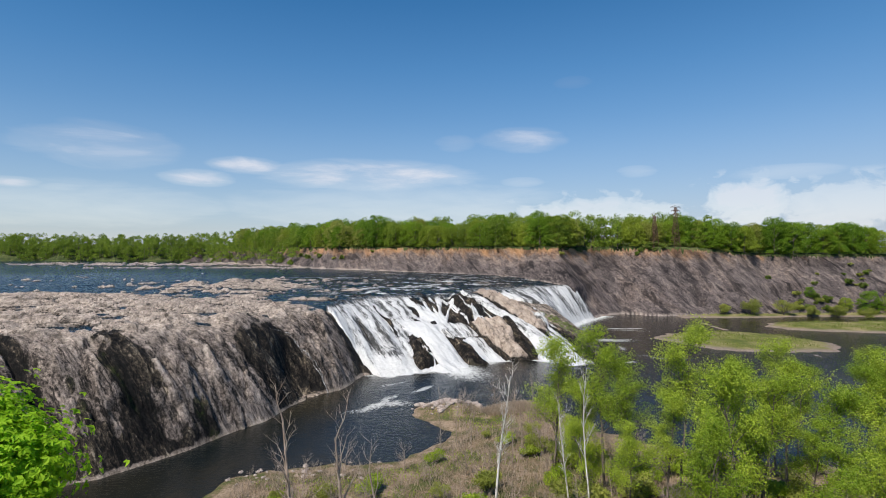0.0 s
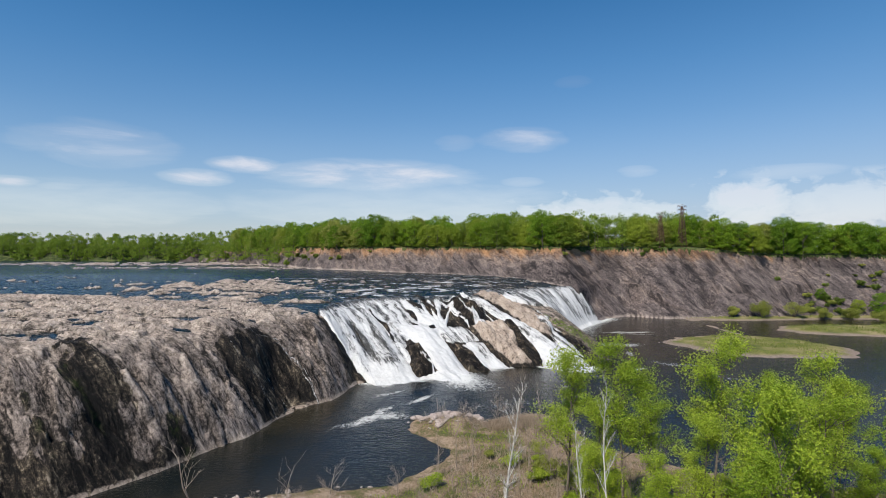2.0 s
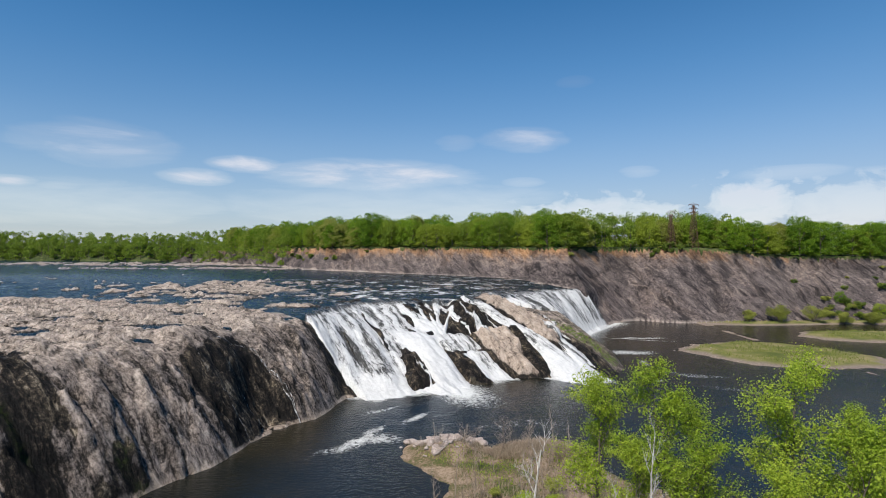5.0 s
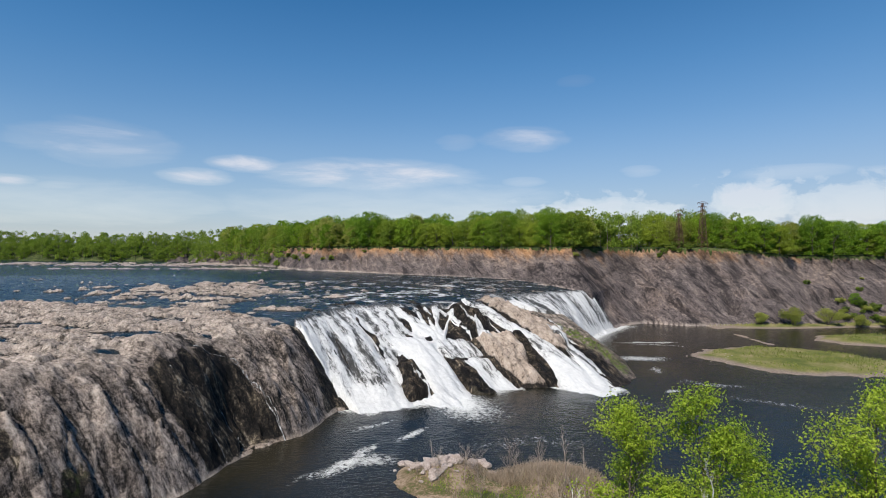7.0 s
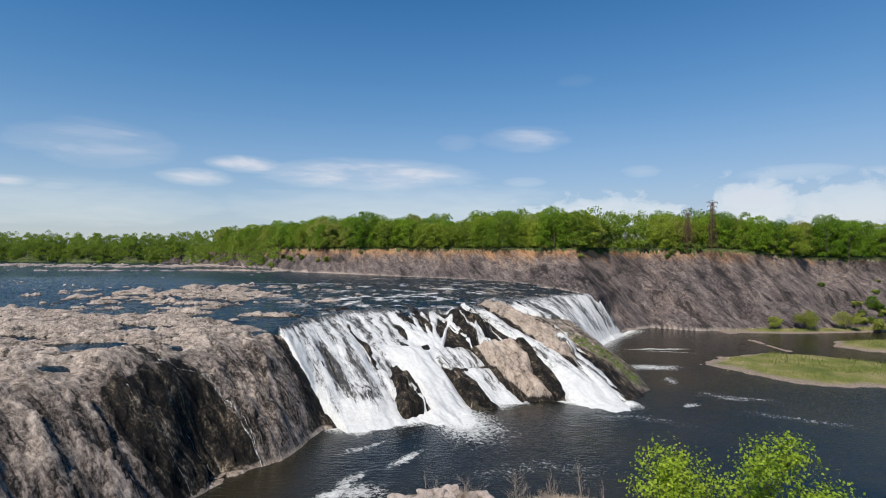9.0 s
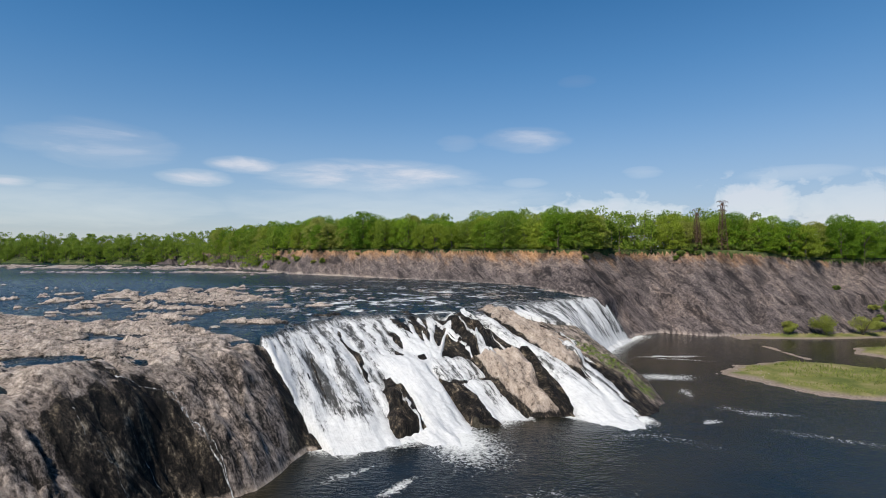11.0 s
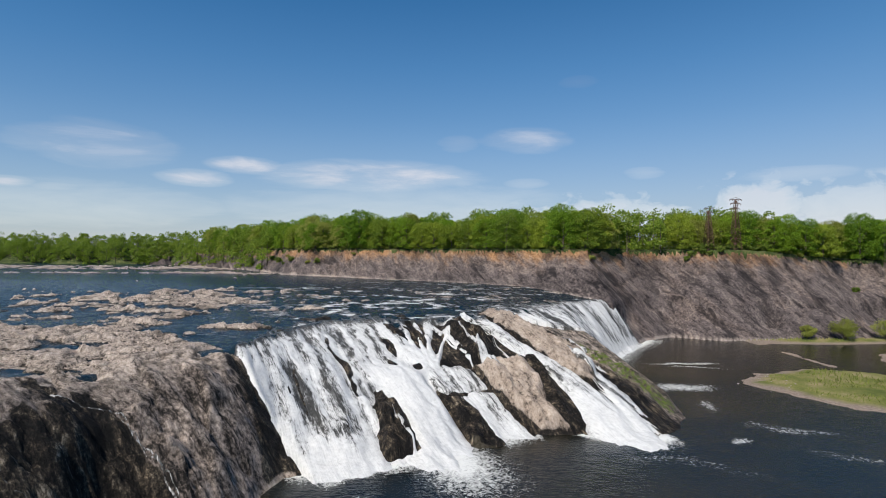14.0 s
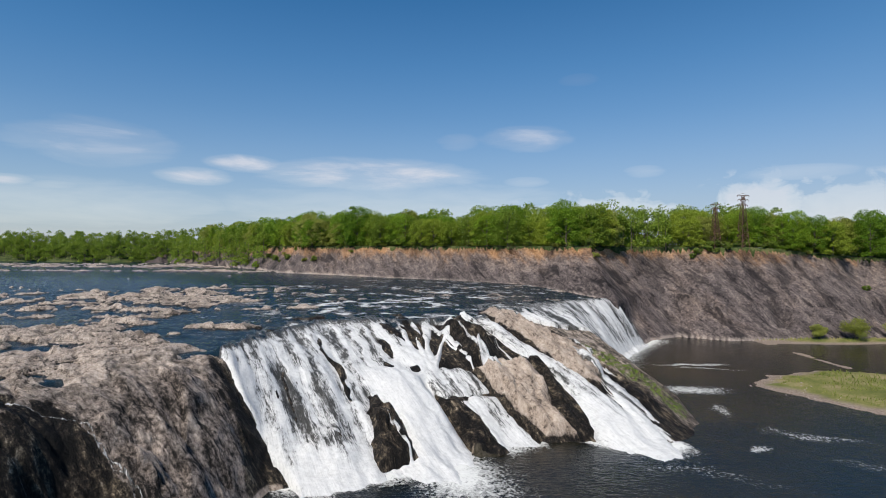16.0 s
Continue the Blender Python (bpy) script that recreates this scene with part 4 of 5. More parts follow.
# ---- meshes from arrays ----
def array_mesh(name, verts, quads, mats, smooth=True):
    me = bpy.data.meshes.new(name)
    k = quads.shape[1]
    me.vertices.add(len(verts))
    me.vertices.foreach_set("co", np.ascontiguousarray(verts, np.float32).ravel())
    me.loops.add(quads.size)
    me.loops.foreach_set("vertex_index", np.ascontiguousarray(quads, np.int32).ravel())
    me.polygons.add(len(quads))
    me.polygons.foreach_set("loop_start", np.arange(0, quads.size, k, dtype=np.int32))
    me.polygons.foreach_set("loop_total", np.full(len(quads), k, np.int32))
    me.polygons.foreach_set("use_smooth", np.full(len(quads), smooth))
    for m in mats:
        me.materials.append(m)
    me.update(calc_edges=True)
    return me


def grid_quads(nx, ny):
    i, j = np.meshgrid(np.arange(nx - 1), np.arange(ny - 1), indexing="ij")
    v = i * ny + j
    return np.stack([v, v + ny, v + ny + 1, v + 1], -1).reshape(-1, 4)


def part_of_grid(name, verts, quads, mask, mat, layers=()):
    q = quads[mask]
    used, inv = np.unique(q, return_inverse=True)
    me = array_mesh(name, verts[used], inv.reshape(-1, 4), [mat])
    for key, values in layers:
        at = me.attributes.new(key, "FLOAT", "POINT")
        at.data.foreach_set("value", np.ascontiguousarray(values[used], np.float32))
    return new(name, me)


def spaced(*parts):
    out = []
    for lo, hi, step in parts:
        out.append(np.arange(lo, hi, step))
    return np.concatenate(out)


def growing(start, end, first, ratio):
    out, v, s = [], start, first
    while v < end:
        v += s
        s *= ratio
        out.append(v)
    return np.array(out)


AS = np.concatenate([-growing(330, 3500, 6, 1.25)[::-1], spaced((-330, -75, 3.0), (-75, -20, 0.8), (-20, 190, 0.45), (190, 275, 0.8), (275, 540, 1.4)), growing(540, 3500, 4, 1.22)])
BS = np.concatenate([-growing(60, 2500, 8, 1.35)[::-1], spaced((-60, 30, 2.5), (30, 112, 1.0), (112, 262, 0.5), (262, 400, 0.9), (400, 500, 1.4)), growing(500, 3800, 4, 1.12)])
GA, GB = np.meshgrid(AS, BS, indexing="ij")
GX, GY = (ACX * GA - ALX * GB).ravel(), (ACY * GA - ALY * GB).ravel()
QUADS = grid_quads(len(AS), len(BS))
LZ, LK, LWET_SHADE, LMOSS, LTAN, LDIP, LCLIMB, LTONE, LSEAM = land(GX, GY)
LAND = np.stack([GX, GY, LZ], -1)
WZ, WF, WU = falls_water(GX, GY)
kind_q = LK[QUADS].max(1)
for nm, k, mat, lab, cat in (
        ("river_bed", 0, MUD, "dark brown silty river bed under the pool", "river bed"),
        ("rock_ledge", 1, ROCK, "tilted grey-brown shale ledge, dry and cracked on top, dark below from wetness and painted shade", "rock"),
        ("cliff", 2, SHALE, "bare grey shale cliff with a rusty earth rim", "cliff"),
        ("ground", 3, FLOOR, "leafy forest floor on the plateau above the cliff", "ground"),
        ("river_bank", 4, BANK, "scrubby river bank with dry grass and gravel", "river bank"),
        ("island", 5, MEADOW, "low grassy gravel islands in the lower river", "island")):
    ob = part_of_grid(nm, LAND, QUADS, kind_q == k, mat, [("wet_shade", LWET_SHADE), ("moss", LMOSS), ("tan", LTAN), ("dip", LDIP), ("climb", LCLIMB), ("tone", LTONE), ("seam", LSEAM)])
    tagged(ob, lab, cat, kind="structure")

# upper river and the falls
wet_q = (WZ - LZ)[QUADS].max(1) > -0.25
up_q = WU[QUADS].min(1)
cy, ca = GY[QUADS].mean(1), GA.ravel()[QUADS].mean(1)
wet_q &= ~(LK[QUADS].min(1) >= 2)
WATER = np.stack([GX, GY, WZ], -1)
upstream = wet_q & (up_q > 0.98) & (cy > 95)
tagged(part_of_grid("upper_river", WATER, QUADS, upstream, FALLS, [("foam", WF)]), "dark blue river with white rapids above the falls", "river", kind="structure")
falling = wet_q & (up_q <= 0.98) & (up_q > -0.16) & (ca > 70)
for nm, lo, hi, lab in (("waterfall_1", 0, 123, "broad white waterfall streaming over dark tilted rock"),
                        ("waterfall_2", 123, 186, "narrow white cascades between tan rock slabs"),
                        ("waterfall_3", 186, 400, "tall white curtain of water beside the cliff")):
    tagged(part_of_grid(nm, WATER, QUADS, falling & (ca >= lo) & (ca < hi), FALLS, [("foam", WF)]), lab, "waterfall", kind="structure")

def face_point(e, u):
    """A place on the dry face from the line down the dip and the climb."""
    a = e - 17 * u
    foot = float(interp(a, FOOT))
    b = foot - u * (foot - float(interp(a, LIP)))
    return ACX * a + ALX * b, ACY * a + ALY * b


# climb and place across of the main trickle
TRICKLE = [(-0.05, 57.7), (0.18, 58.2), (0.30, 57.8), (0.46, 58.2), (0.58, 58.7), (0.69, 57.3), (0.79, 55.9), (0.91, 54.1)]
for k, (e0, e1, top, w) in enumerate(((59.5, 58.5, 0.90, 0.10), (59.7, 59.0, 0.60, 0.07), (50.0, 50.6, 0.50, 0.03), (43.5, 44.0, 0.60, 0.03))):
    us = np.linspace(top, -0.04, 150)
    ee = e0 + (e1 - e0) * (top - us) / top + 0.35 * vnoise(us * 7 + 3 * k, us * 0 + k, 161) + 0.10 * vnoise(us * 27, us * 0 + k, 163)
    if k < 2:
        ee = ee - (e0 + (e1 - e0) * (top - us) / top) + interp(us, TRICKLE) + 0.35 * k * np.sin(us * 9)
    pts = np.array([face_point(a_, b_) for a_, b_ in zip(ee, us)])
    side = np.stack([np.gradient(pts[:, 1]), -np.gradient(pts[:, 0])], -1)
    side /= np.linalg.norm(side, axis=1, keepdims=True) + 1e-9
    wid = w * (0.6 + 0.6 * np.abs(vnoise(us * 21, us * 0 + k, 165)))[:, None]
    rows_ = [pts + side * wid * f for f in (-1, 0, 1)]
    vz = [land(r_[:, 0], r_[:, 1])[0] + up for r_, up in zip(rows_, (0.03, 0.10, 0.03))]
    v = np.stack([np.concatenate([r_, z_[:, None]], 1) for r_, z_ in zip(rows_, vz)], 1).reshape(-1, 3)
    q = np.array([(3 * i + j, 3 * i + j + 1, 3 * i + j + 4, 3 * i + j + 3) for i in range(149) for j in (0, 1)])
    me = array_mesh("trickle", v, q, [FALLS])
    at = me.attributes.new("foam", "FLOAT", "POINT")
    at.data.foreach_set("value", np.full(len(v), 0.46, np.float32))
    tagged(new("trickle", me), "thin white trickle running down the dark rock face", "water", "trickles on the face", "structure")

# lower river
lx = np.concatenate([-growing(130, 600, 4, 1.2)[::-1], np.arange(-130, 130, 0.9), np.arange(130, 260, 2.0), growing(260, 3400, 4, 1.25)])
ly = np.concatenate([-growing(-20, 400, 6, 1.3)[::-1], np.arange(20, 140, 2.0), np.arange(140, 250, 0.9), np.arange(250, 400, 1.5)])
lgx, lgy = np.meshgrid(lx, ly, indexing="ij")
lqx = grid_quads(len(lx), len(ly))
fx, fy = lgx.ravel(), lgy.ravel()
fa, fb = across(fx, fy)
gap = np.maximum(fb - interp(fa, FOOT), 0)
gap = np.maximum(gap - 5.0 * np.clip(fbm(fx * 0.16, fy * 0.16, 4, 105) + 0.15, 0, 1), 0)
foam = 1.15 * np.exp(-gap / 4.2) * np.maximum.reduce([sstep(fa, 75, 80) * (1 - sstep(fa, 120, 126)), 0.8 * sstep(fa, 124, 127) * (1 - sstep(fa, 137, 140)), sstep(fa, 145, 148) * (1 - sstep(fa, 164, 168))])
foam = np.maximum(foam, 1.35 * np.exp(-((fa - 112 + 0.1 * gap) / (7.0 + 0.22 * gap)) ** 2 - (gap / 20) ** 2))
foam = np.maximum(foam, 0.9 * np.exp(-((fa - 155) / 8) ** 2 - (gap / 6) ** 2))
db = np.maximum(-line_distance(fx, fy, BACKFOOT)[0], 0)
foam = np.maximum(foam, 1.1 * np.exp(-db / 5.5) * sstep(fy, 300, 318))


def drift(cx, cy, ang, la, lb, amount):
    c, s_ = math.cos(radians(ang)), math.sin(radians(ang))
    dx, dy = fx - cx + 5.0 * fbm(fx * 0.09, fy * 0.09, 3, 131), fy - cy + 5.0 * fbm(fx * 0.09, fy * 0.09, 3, 133)
    return amount * np.exp(-((dx * c + dy * s_) / la) ** 2 - ((dy * c - dx * s_) / lb) ** 2)


for d_ in ((-21, 158, 60, 11, 2.6, 0.85), (-15.5, 160, 20, 6, 2.2, 0.8), (-6, 175, 55, 7, 2.0, 0.85), (-17, 184, 30, 10, 1.5, 0.45),
           (100, 309, -5, 16, 2.2, 0.9), (104, 302, -12, 16, 1.2, 0.7), (84, 270, 10, 12, 6, 0.8), (79, 247, 70, 9, 3, 0.55), (73, 219, 40, 4, 1.5, 0.7),
           (92, 226, -30, 14, 3, 0.44), (100, 205, -30, 18, 4, 0.36), (55, 205, -20, 22, 5, 0.3), (20, 170, 15, 22, 6, 0.3)):
    foam = np.maximum(foam, drift(*d_))
lz = 0.06 * fbm(fx * 0.4, fy * 0.4, 3, 101) + 0.35 * np.clip(foam, 0, 1) * np.exp(-gap / 10) * fbm(fx * 0.5, fy * 0.5, 3, 103) * (fa > 74) * (fa < 170) * (gap < 30)
lower = part_of_grid("lower_river", np.stack([fx, fy, lz], -1), lqx, np.ones(len(lqx), bool), RIVER, [("foam", foam)])
tagged(lower, "dark green-brown river pool with drifting foam", "river", kind="structure")


# ---- trees ----
def tube(path, radii, sides=6):
    """Tapered tube along a path: vertices and quads."""
    path, radii = np.asarray(path, float), np.asarray(radii, float)
    n = len(path)
    tang = np.gradient(path, axis=0)
    tang /= np.linalg.norm(tang, axis=1, keepdims=True) + 1e-9
    ref = np.where(np.abs(tang[:, 2:3]) > 0.9, [[1.0, 0, 0]], [[0, 0, 1.0]])
    u = np.cross(tang, ref)
    u /= np.linalg.norm(u, axis=1, keepdims=True) + 1e-9
    v = np.cross(tang, u)
    ang = np.arange(sides) * 2 * np.pi / sides
    ring = path[:, None] + radii[:, None, None] * (np.cos(ang)[None, :, None] * u[:, None] + np.sin(ang)[None, :, None] * v[:, None])
    q = []
    for i in range(n - 1):
        for k in range(sides):
            q.append((i * sides + k, i * sides + (k + 1) % sides, (i + 1) * sides + (k + 1) % sides, (i + 1) * sides + k))
    return ring.reshape(-1, 3), np.array(q)


def joined(pieces):
    vs, qs, off = [], [], 0
    for v, q in pieces:
        vs.append(v)
        qs.append(q + off)
        off += len(v)
    return np.concatenate(vs), np.concatenate(qs)


def leaves(centres, size, rng, outward=None):
    """One bent leaf clump (a quad) at each centre."""
    n = len(centres)
    nrm = rng.normal(size=(n, 3)) if outward is None else outward + 0.7 * rng.normal(size=(n, 3))
    nrm /= np.linalg.norm(nrm, axis=1, keepdims=True)
    t = np.cross(nrm, rng.normal(size=(n, 3)))
    t /= np.linalg.norm(t, axis=1, keepdims=True)
    s = np.cross(nrm, t)
    w = size * rng.uniform(0.6, 1.25, (n, 1))
    l = w * rng.uniform(0.9, 1.5, (n, 1))
    dip = nrm * w * 0.25
    v = np.stack([centres - s * w * 0.5, centres + t * l * 0.5 - dip, centres + s * w * 0.5, centres - t * l * 0.5 - dip], 1)
    return v.reshape(-1, 3), np.arange(4 * n).reshape(-1, 4)


def lobed_leaves(centres, size, rng, outward):
    """Leaves with three pointed lobes at each centre."""
    n = len(centres)
    nrm = outward + 0.6 * rng.normal(size=(n, 3))
    nrm /= np.linalg.norm(nrm, axis=1, keepdims=True)
    t = np.cross(nrm, rng.normal(size=(n, 3)))
    t /= np.linalg.norm(t, axis=1, keepdims=True)
    s = np.cross(nrm, t)
    w = size * rng.uniform(0.6, 1.2, (n, 1))
    out = []
    for ang, ln in ((-62, 0.8), (0, 1.0), (62, 0.8)):
        c, d = math.cos(radians(ang)), math.sin(radians(ang))
        f, g = t * c + s * d, s * c - t * d
        out.append(np.stack([centres, centres + (f * 0.45 + g * 0.27) * w * ln, centres + f * w * ln - nrm * w * 0.22, centres + (f * 0.45 - g * 0.27) * w * ln], 1))
    return np.stack(out, 1).reshape(-1, 3), np.arange(12 * n).reshape(-1, 4)


def part(name, pieces, mat, parent, label="", smooth=True):
    """One mesh from arrays, as a part of its thing."""
    v, q = joined(pieces) if isinstance(pieces, list) else pieces
    ob = new(name, array_mesh(name, v, q, [mat], smooth))
    ob.parent = parent
    if label:
        ob["label"] = label
    return ob


def forest_tree(seed, height=22.0, spread=7.0, clumps=40, per=230, leaf=0.46, mat=None):
    """Broad tree of the plateau at the origin: trunk and crown."""
    rng = np.random.RandomState(seed)
    root = new("forest_tree")
    bits = [tube([(0, 0, -0.8), (0.1, 0, height * 0.3), (0.3, 0.2, height * 0.75)], [0.38, 0.28, 0.08])]
    cents, outs = [], []
    for k in range(clumps):
        f = (k + 0.5) / clumps
        z = height * (0.04 + 0.80 * f ** 0.9)
        r = spread * math.sqrt(max(0.03, 1 - ((f - 0.38) / 0.68) ** 2)) * rng.uniform(0.5, 0.9)
        th = k * 2.4 + rng.uniform(-0.5, 0.5)
        c = np.array([r * math.cos(th), r * math.sin(th), z])
        rad = spread * rng.uniform(0.24, 0.42)
        d = rng.normal(size=(per, 3))
        d /= np.linalg.norm(d, axis=1, keepdims=True)
        d[:, 2] = np.abs(d[:, 2]) * 1.2 - 0.4
        cents.append(c + d * rad * rng.uniform(0.6, 1.08, (per, 1)) * np.array([1, 1, 0.75]))
        outs.append(d + np.array([0, 0, 0.3]))
        if k % 3 == 0:
            bits.append(tube([(0.1, 0, z * 0.55), tuple(c * 0.6 + np.array([0, 0, z * 0.3])), tuple(c)], [0.14, 0.09, 0.03], 4))
    part("trunk", bits, BARK, root)
    part("crown", leaves(np.concatenate(cents), leaf, rng, np.concatenate(outs)), mat or LEAF, root, "", False)
    return root


LZ2, LK2 = LZ.reshape(len(AS), len(BS)), LK.reshape(len(AS), len(BS))


def ground_at(x, y):
    """Height and kind of the built ground."""
    a, b = across(np.asarray(x, float), np.asarray(y, float))
    n = ACX * ACX + ACY * ACY
    a, b = a / n, -b / n
    i = np.clip(np.searchsorted(AS, a) - 1, 0, len(AS) - 2)
    j = np.clip(np.searchsorted(BS, b) - 1, 0, len(BS) - 2)
    u, v = np.clip((a - AS[i]) / (AS[i + 1] - AS[i]), 0, 1), np.clip((b - BS[j]) / (BS[j + 1] - BS[j]), 0, 1)
    z = (LZ2[i, j] * (1 - u) + LZ2[i + 1, j] * u) * (1 - v) + (LZ2[i, j + 1] * (1 - u) + LZ2[i + 1, j + 1] * u) * v
    return z, np.where(u < 0.5, np.where(v < 0.5, LK2[i, j], LK2[i, j + 1]), np.where(v < 0.5, LK2[i + 1, j], LK2[i + 1, j + 1]))


def ground_z(x, y):
    return float(ground_at(x, y)[0])


def scatter(kinds, places, rng, low=0.85, high=1.12, sink=0.3):
    """Set the built things and their copies down, one at each place (x, y, z)."""
    used = set()
    for x, y, z in places:
        i = rng.randint(len(kinds))
        m = pose(x, y, z - sink, 0, 0, rng.uniform(0, 360))
        if i not in used:
            used.add(i)
            kinds[i].matrix_basis = m
        else:
            ob = copy_thing(kinds[i], m)
            sc = rng.uniform(low, high)
            ob.scale = (sc, sc, sc * rng.uniform(0.92, 1.06))


def plateau_line(k0, k1, offset, step, rng, jitter):
    """Places along the cliff rim, a given way behind its foot line."""
    cl = np.array([(p[0], p[1]) for p in CLIFF], float)
    out = []
    for k in range(k0, k1):
        p0, p1 = cl[k], cl[k + 1]
        seg = np.linalg.norm(p1 - p0)
        nrm = np.array([(p1 - p0)[1], -(p1 - p0)[0]]) / seg
        base = float(interp(k + 0.5, CLIFFBASE))
        for t in np.arange(0, seg, step):
            q = p0 + (p1 - p0) * min(1, (t + rng.uniform(0, step)) / seg) + nrm * (0.80 * (46 - base) + offset + rng.uniform(-jitter, jitter))
            out.append(q)
    return out


# ---- forest above the cliff ----
rng = np.random.RandomState(5)
FOREST = [forest_tree(100 + k, height=h, spread=s_, mat=m) for k, (h, s_, m) in enumerate(
    [(24, 9.6, LEAF), (26, 10.4, LEAF), (22, 9.2, LEAFB), (25, 9.8, LEAFC), (20, 9.4, LEAFB), (27, 9.6, LEAF), (23, 8.8, LEAFY)])]
for ob in FOREST:
    tagged(ob, "broad leafy tree in fresh spring green on the plateau", "tree", "trees above the cliff")
spots = []
for row, (off, step) in enumerate(((2.5, 8.5), (11, 8.5), (22, 10.0))):
    for q in plateau_line(2, 20, off, step, rng, 3.0):
        if q[1] > 395 and all((q[0] - w[0]) ** 2 + (q[1] - w[1]) ** 2 > 30 for w in spots):
            spots.append(q)
spots = np.array(spots)
spots = spots[[not (150 < q[0] < 185 and q[1] < 412) for q in spots]]
dz, dk = ground_at(spots[:, 0], spots[:, 1])
scatter(FOREST, [(x, y, z) for (x, y), z, k in zip(spots, dz, dk) if k == 3 and z > 40], rng, 0.82, 1.18)


def woodland(name, places, rng, height, per=72, size=0.95):
    """Distant wood: many crowns in one mesh."""
    cents, outs, bits = [], [], []
    for x, y, z in places:
        h = (height if x > -260 else height * 0.82) * rng.uniform(0.75, 1.15)
        w = h * rng.uniform(0.26, 0.36)
        for c in range(7):
            f = rng.uniform(0.0, 1)
            th = rng.uniform(0, 6.28)
            r = w * math.sqrt(max(0.05, 1 - ((f - 0.4) / 0.65) ** 2)) * rng.uniform(0.2, 0.8)
            d = rng.normal(size=(per, 3))
            d /= np.linalg.norm(d, axis=1, keepdims=True)
            d[:, 2] = np.abs(d[:, 2]) * 1.2 - 0.4
            cents.append(np.array([x + r * math.cos(th), y + r * math.sin(th), z + h * (0.0 + 0.86 * f)]) + d * w * 0.5 * rng.uniform(0.6, 1.1, (per, 1)))
            outs.append(d + np.array([0, 0, 0.3]))
        bits.append(tube([(x, y, z - 1), (x, y, z + h * 0.7)], [0.4, 0.1], 4))
    root = new(name)
    part("trunks", bits, BARK, root)
    part("crowns", leaves(np.concatenate(cents), size, rng, np.concatenate(outs)), LEAFC, root, "", False)
    return root


spots = []
for off in (-22, -14, -6, 2, 10, 22, 36):
    spots += plateau_line(21, 24, off, 9.0, rng, 4.0)
for off in (-10, 0, 45, 60):
    spots += plateau_line(18, 21, off, 9.0, rng, 4.0)
for off in (34, 44, 58, 76):
    spots += plateau_line(1, 18, off, 9.0, rng, 5.0)
for off in (4, 16, 28):
    spots += plateau_line(0, 2, off, 11.0, rng, 4.0)
spots = np.array([q for q in spots if -1150 < q[0] < 640])
dz = ground_at(spots[:, 0], spots[:, 1])[0]
wood = woodland("woodland", [(x, y, z) for (x, y), z in zip(spots, dz) if z > 44 or (z > 24 and x < -135)], rng, 27)
tagged(wood, "distant woodland in mixed spring greens", "woodland", kind="stuff")


# ---- pylons ----
def pylon(height, arms):
    """Lattice mast: four legs, braces, cross arms."""
    root = new("pylon")
    w0, w1 = 2.4, 0.5
    for sx, sy in ((-1, -1), (1, -1), (1, 1), (-1, 1)):
        part("leg", [tube([(sx * w0, sy * w0, -1), (sx * w1, sy * w1, height)], [0.22, 0.16], 4)], RUST, root)
    n = 9
    for k in range(n):
        z0, z1 = height * k / n, height * (k + 1) / n
        a0, a1 = w0 + (w1 - w0) * k / n, w0 + (w1 - w0) * (k + 1) / n
        corners = ((-1, -1), (1, -1), (1, 1), (-1, 1))
        bits = []
        for i in range(4):
            c, d = corners[i], corners[(i + 1) % 4]
            bits.append(tube([(c[0] * a0, c[1] * a0, z0), (d[0] * a1, d[1] * a1, z1)], [0.1, 0.1], 4))
            bits.append(tube([(d[0] * a0, d[1] * a0, z0), (c[0] * a1, c[1] * a1, z1)], [0.1, 0.1], 4))
            bits.append(tube([(c[0] * a1, c[1] * a1, z1), (d[0] * a1, d[1] * a1, z1)], [0.1, 0.1], 4))
        part("brace", bits, RUST, root)
    for z, half in arms:
        arm = part("cross_arm", [tube([(-half, 0, z), (half, 0, z)], [0.16, 0.16], 4), tube([(-half, 0, z), (0, 0, z + 1.2)], [0.09, 0.09], 4),
                                 tube([(half, 0, z), (0, 0, z + 1.2)], [0.09, 0.09], 4)], RUST, root)
        for sx in (-1, -0.5, 0.5, 1):
            part("insulator", [tube([(sx * half, 0, z), (sx * half, 0, z - 0.9)], [0.14, 0.14], 5)], RUST, arm)
    return tagged(root, "rusty lattice power pylon rising over the trees", "pylon", "power pylons")


for (px, py, top, arms) in ((173.5, 407.5, 76.3, ((29.5, 3.9), (27.0, 3.4), (24.0, 3.0))), (158, 408, 69.6, ((24.4, 3.0), (22.0, 2.6)))):
    gz = ground_z(px, py)
    pylon(top - gz, arms).matrix_basis = pose(px, py, gz, 0, 0, 12)


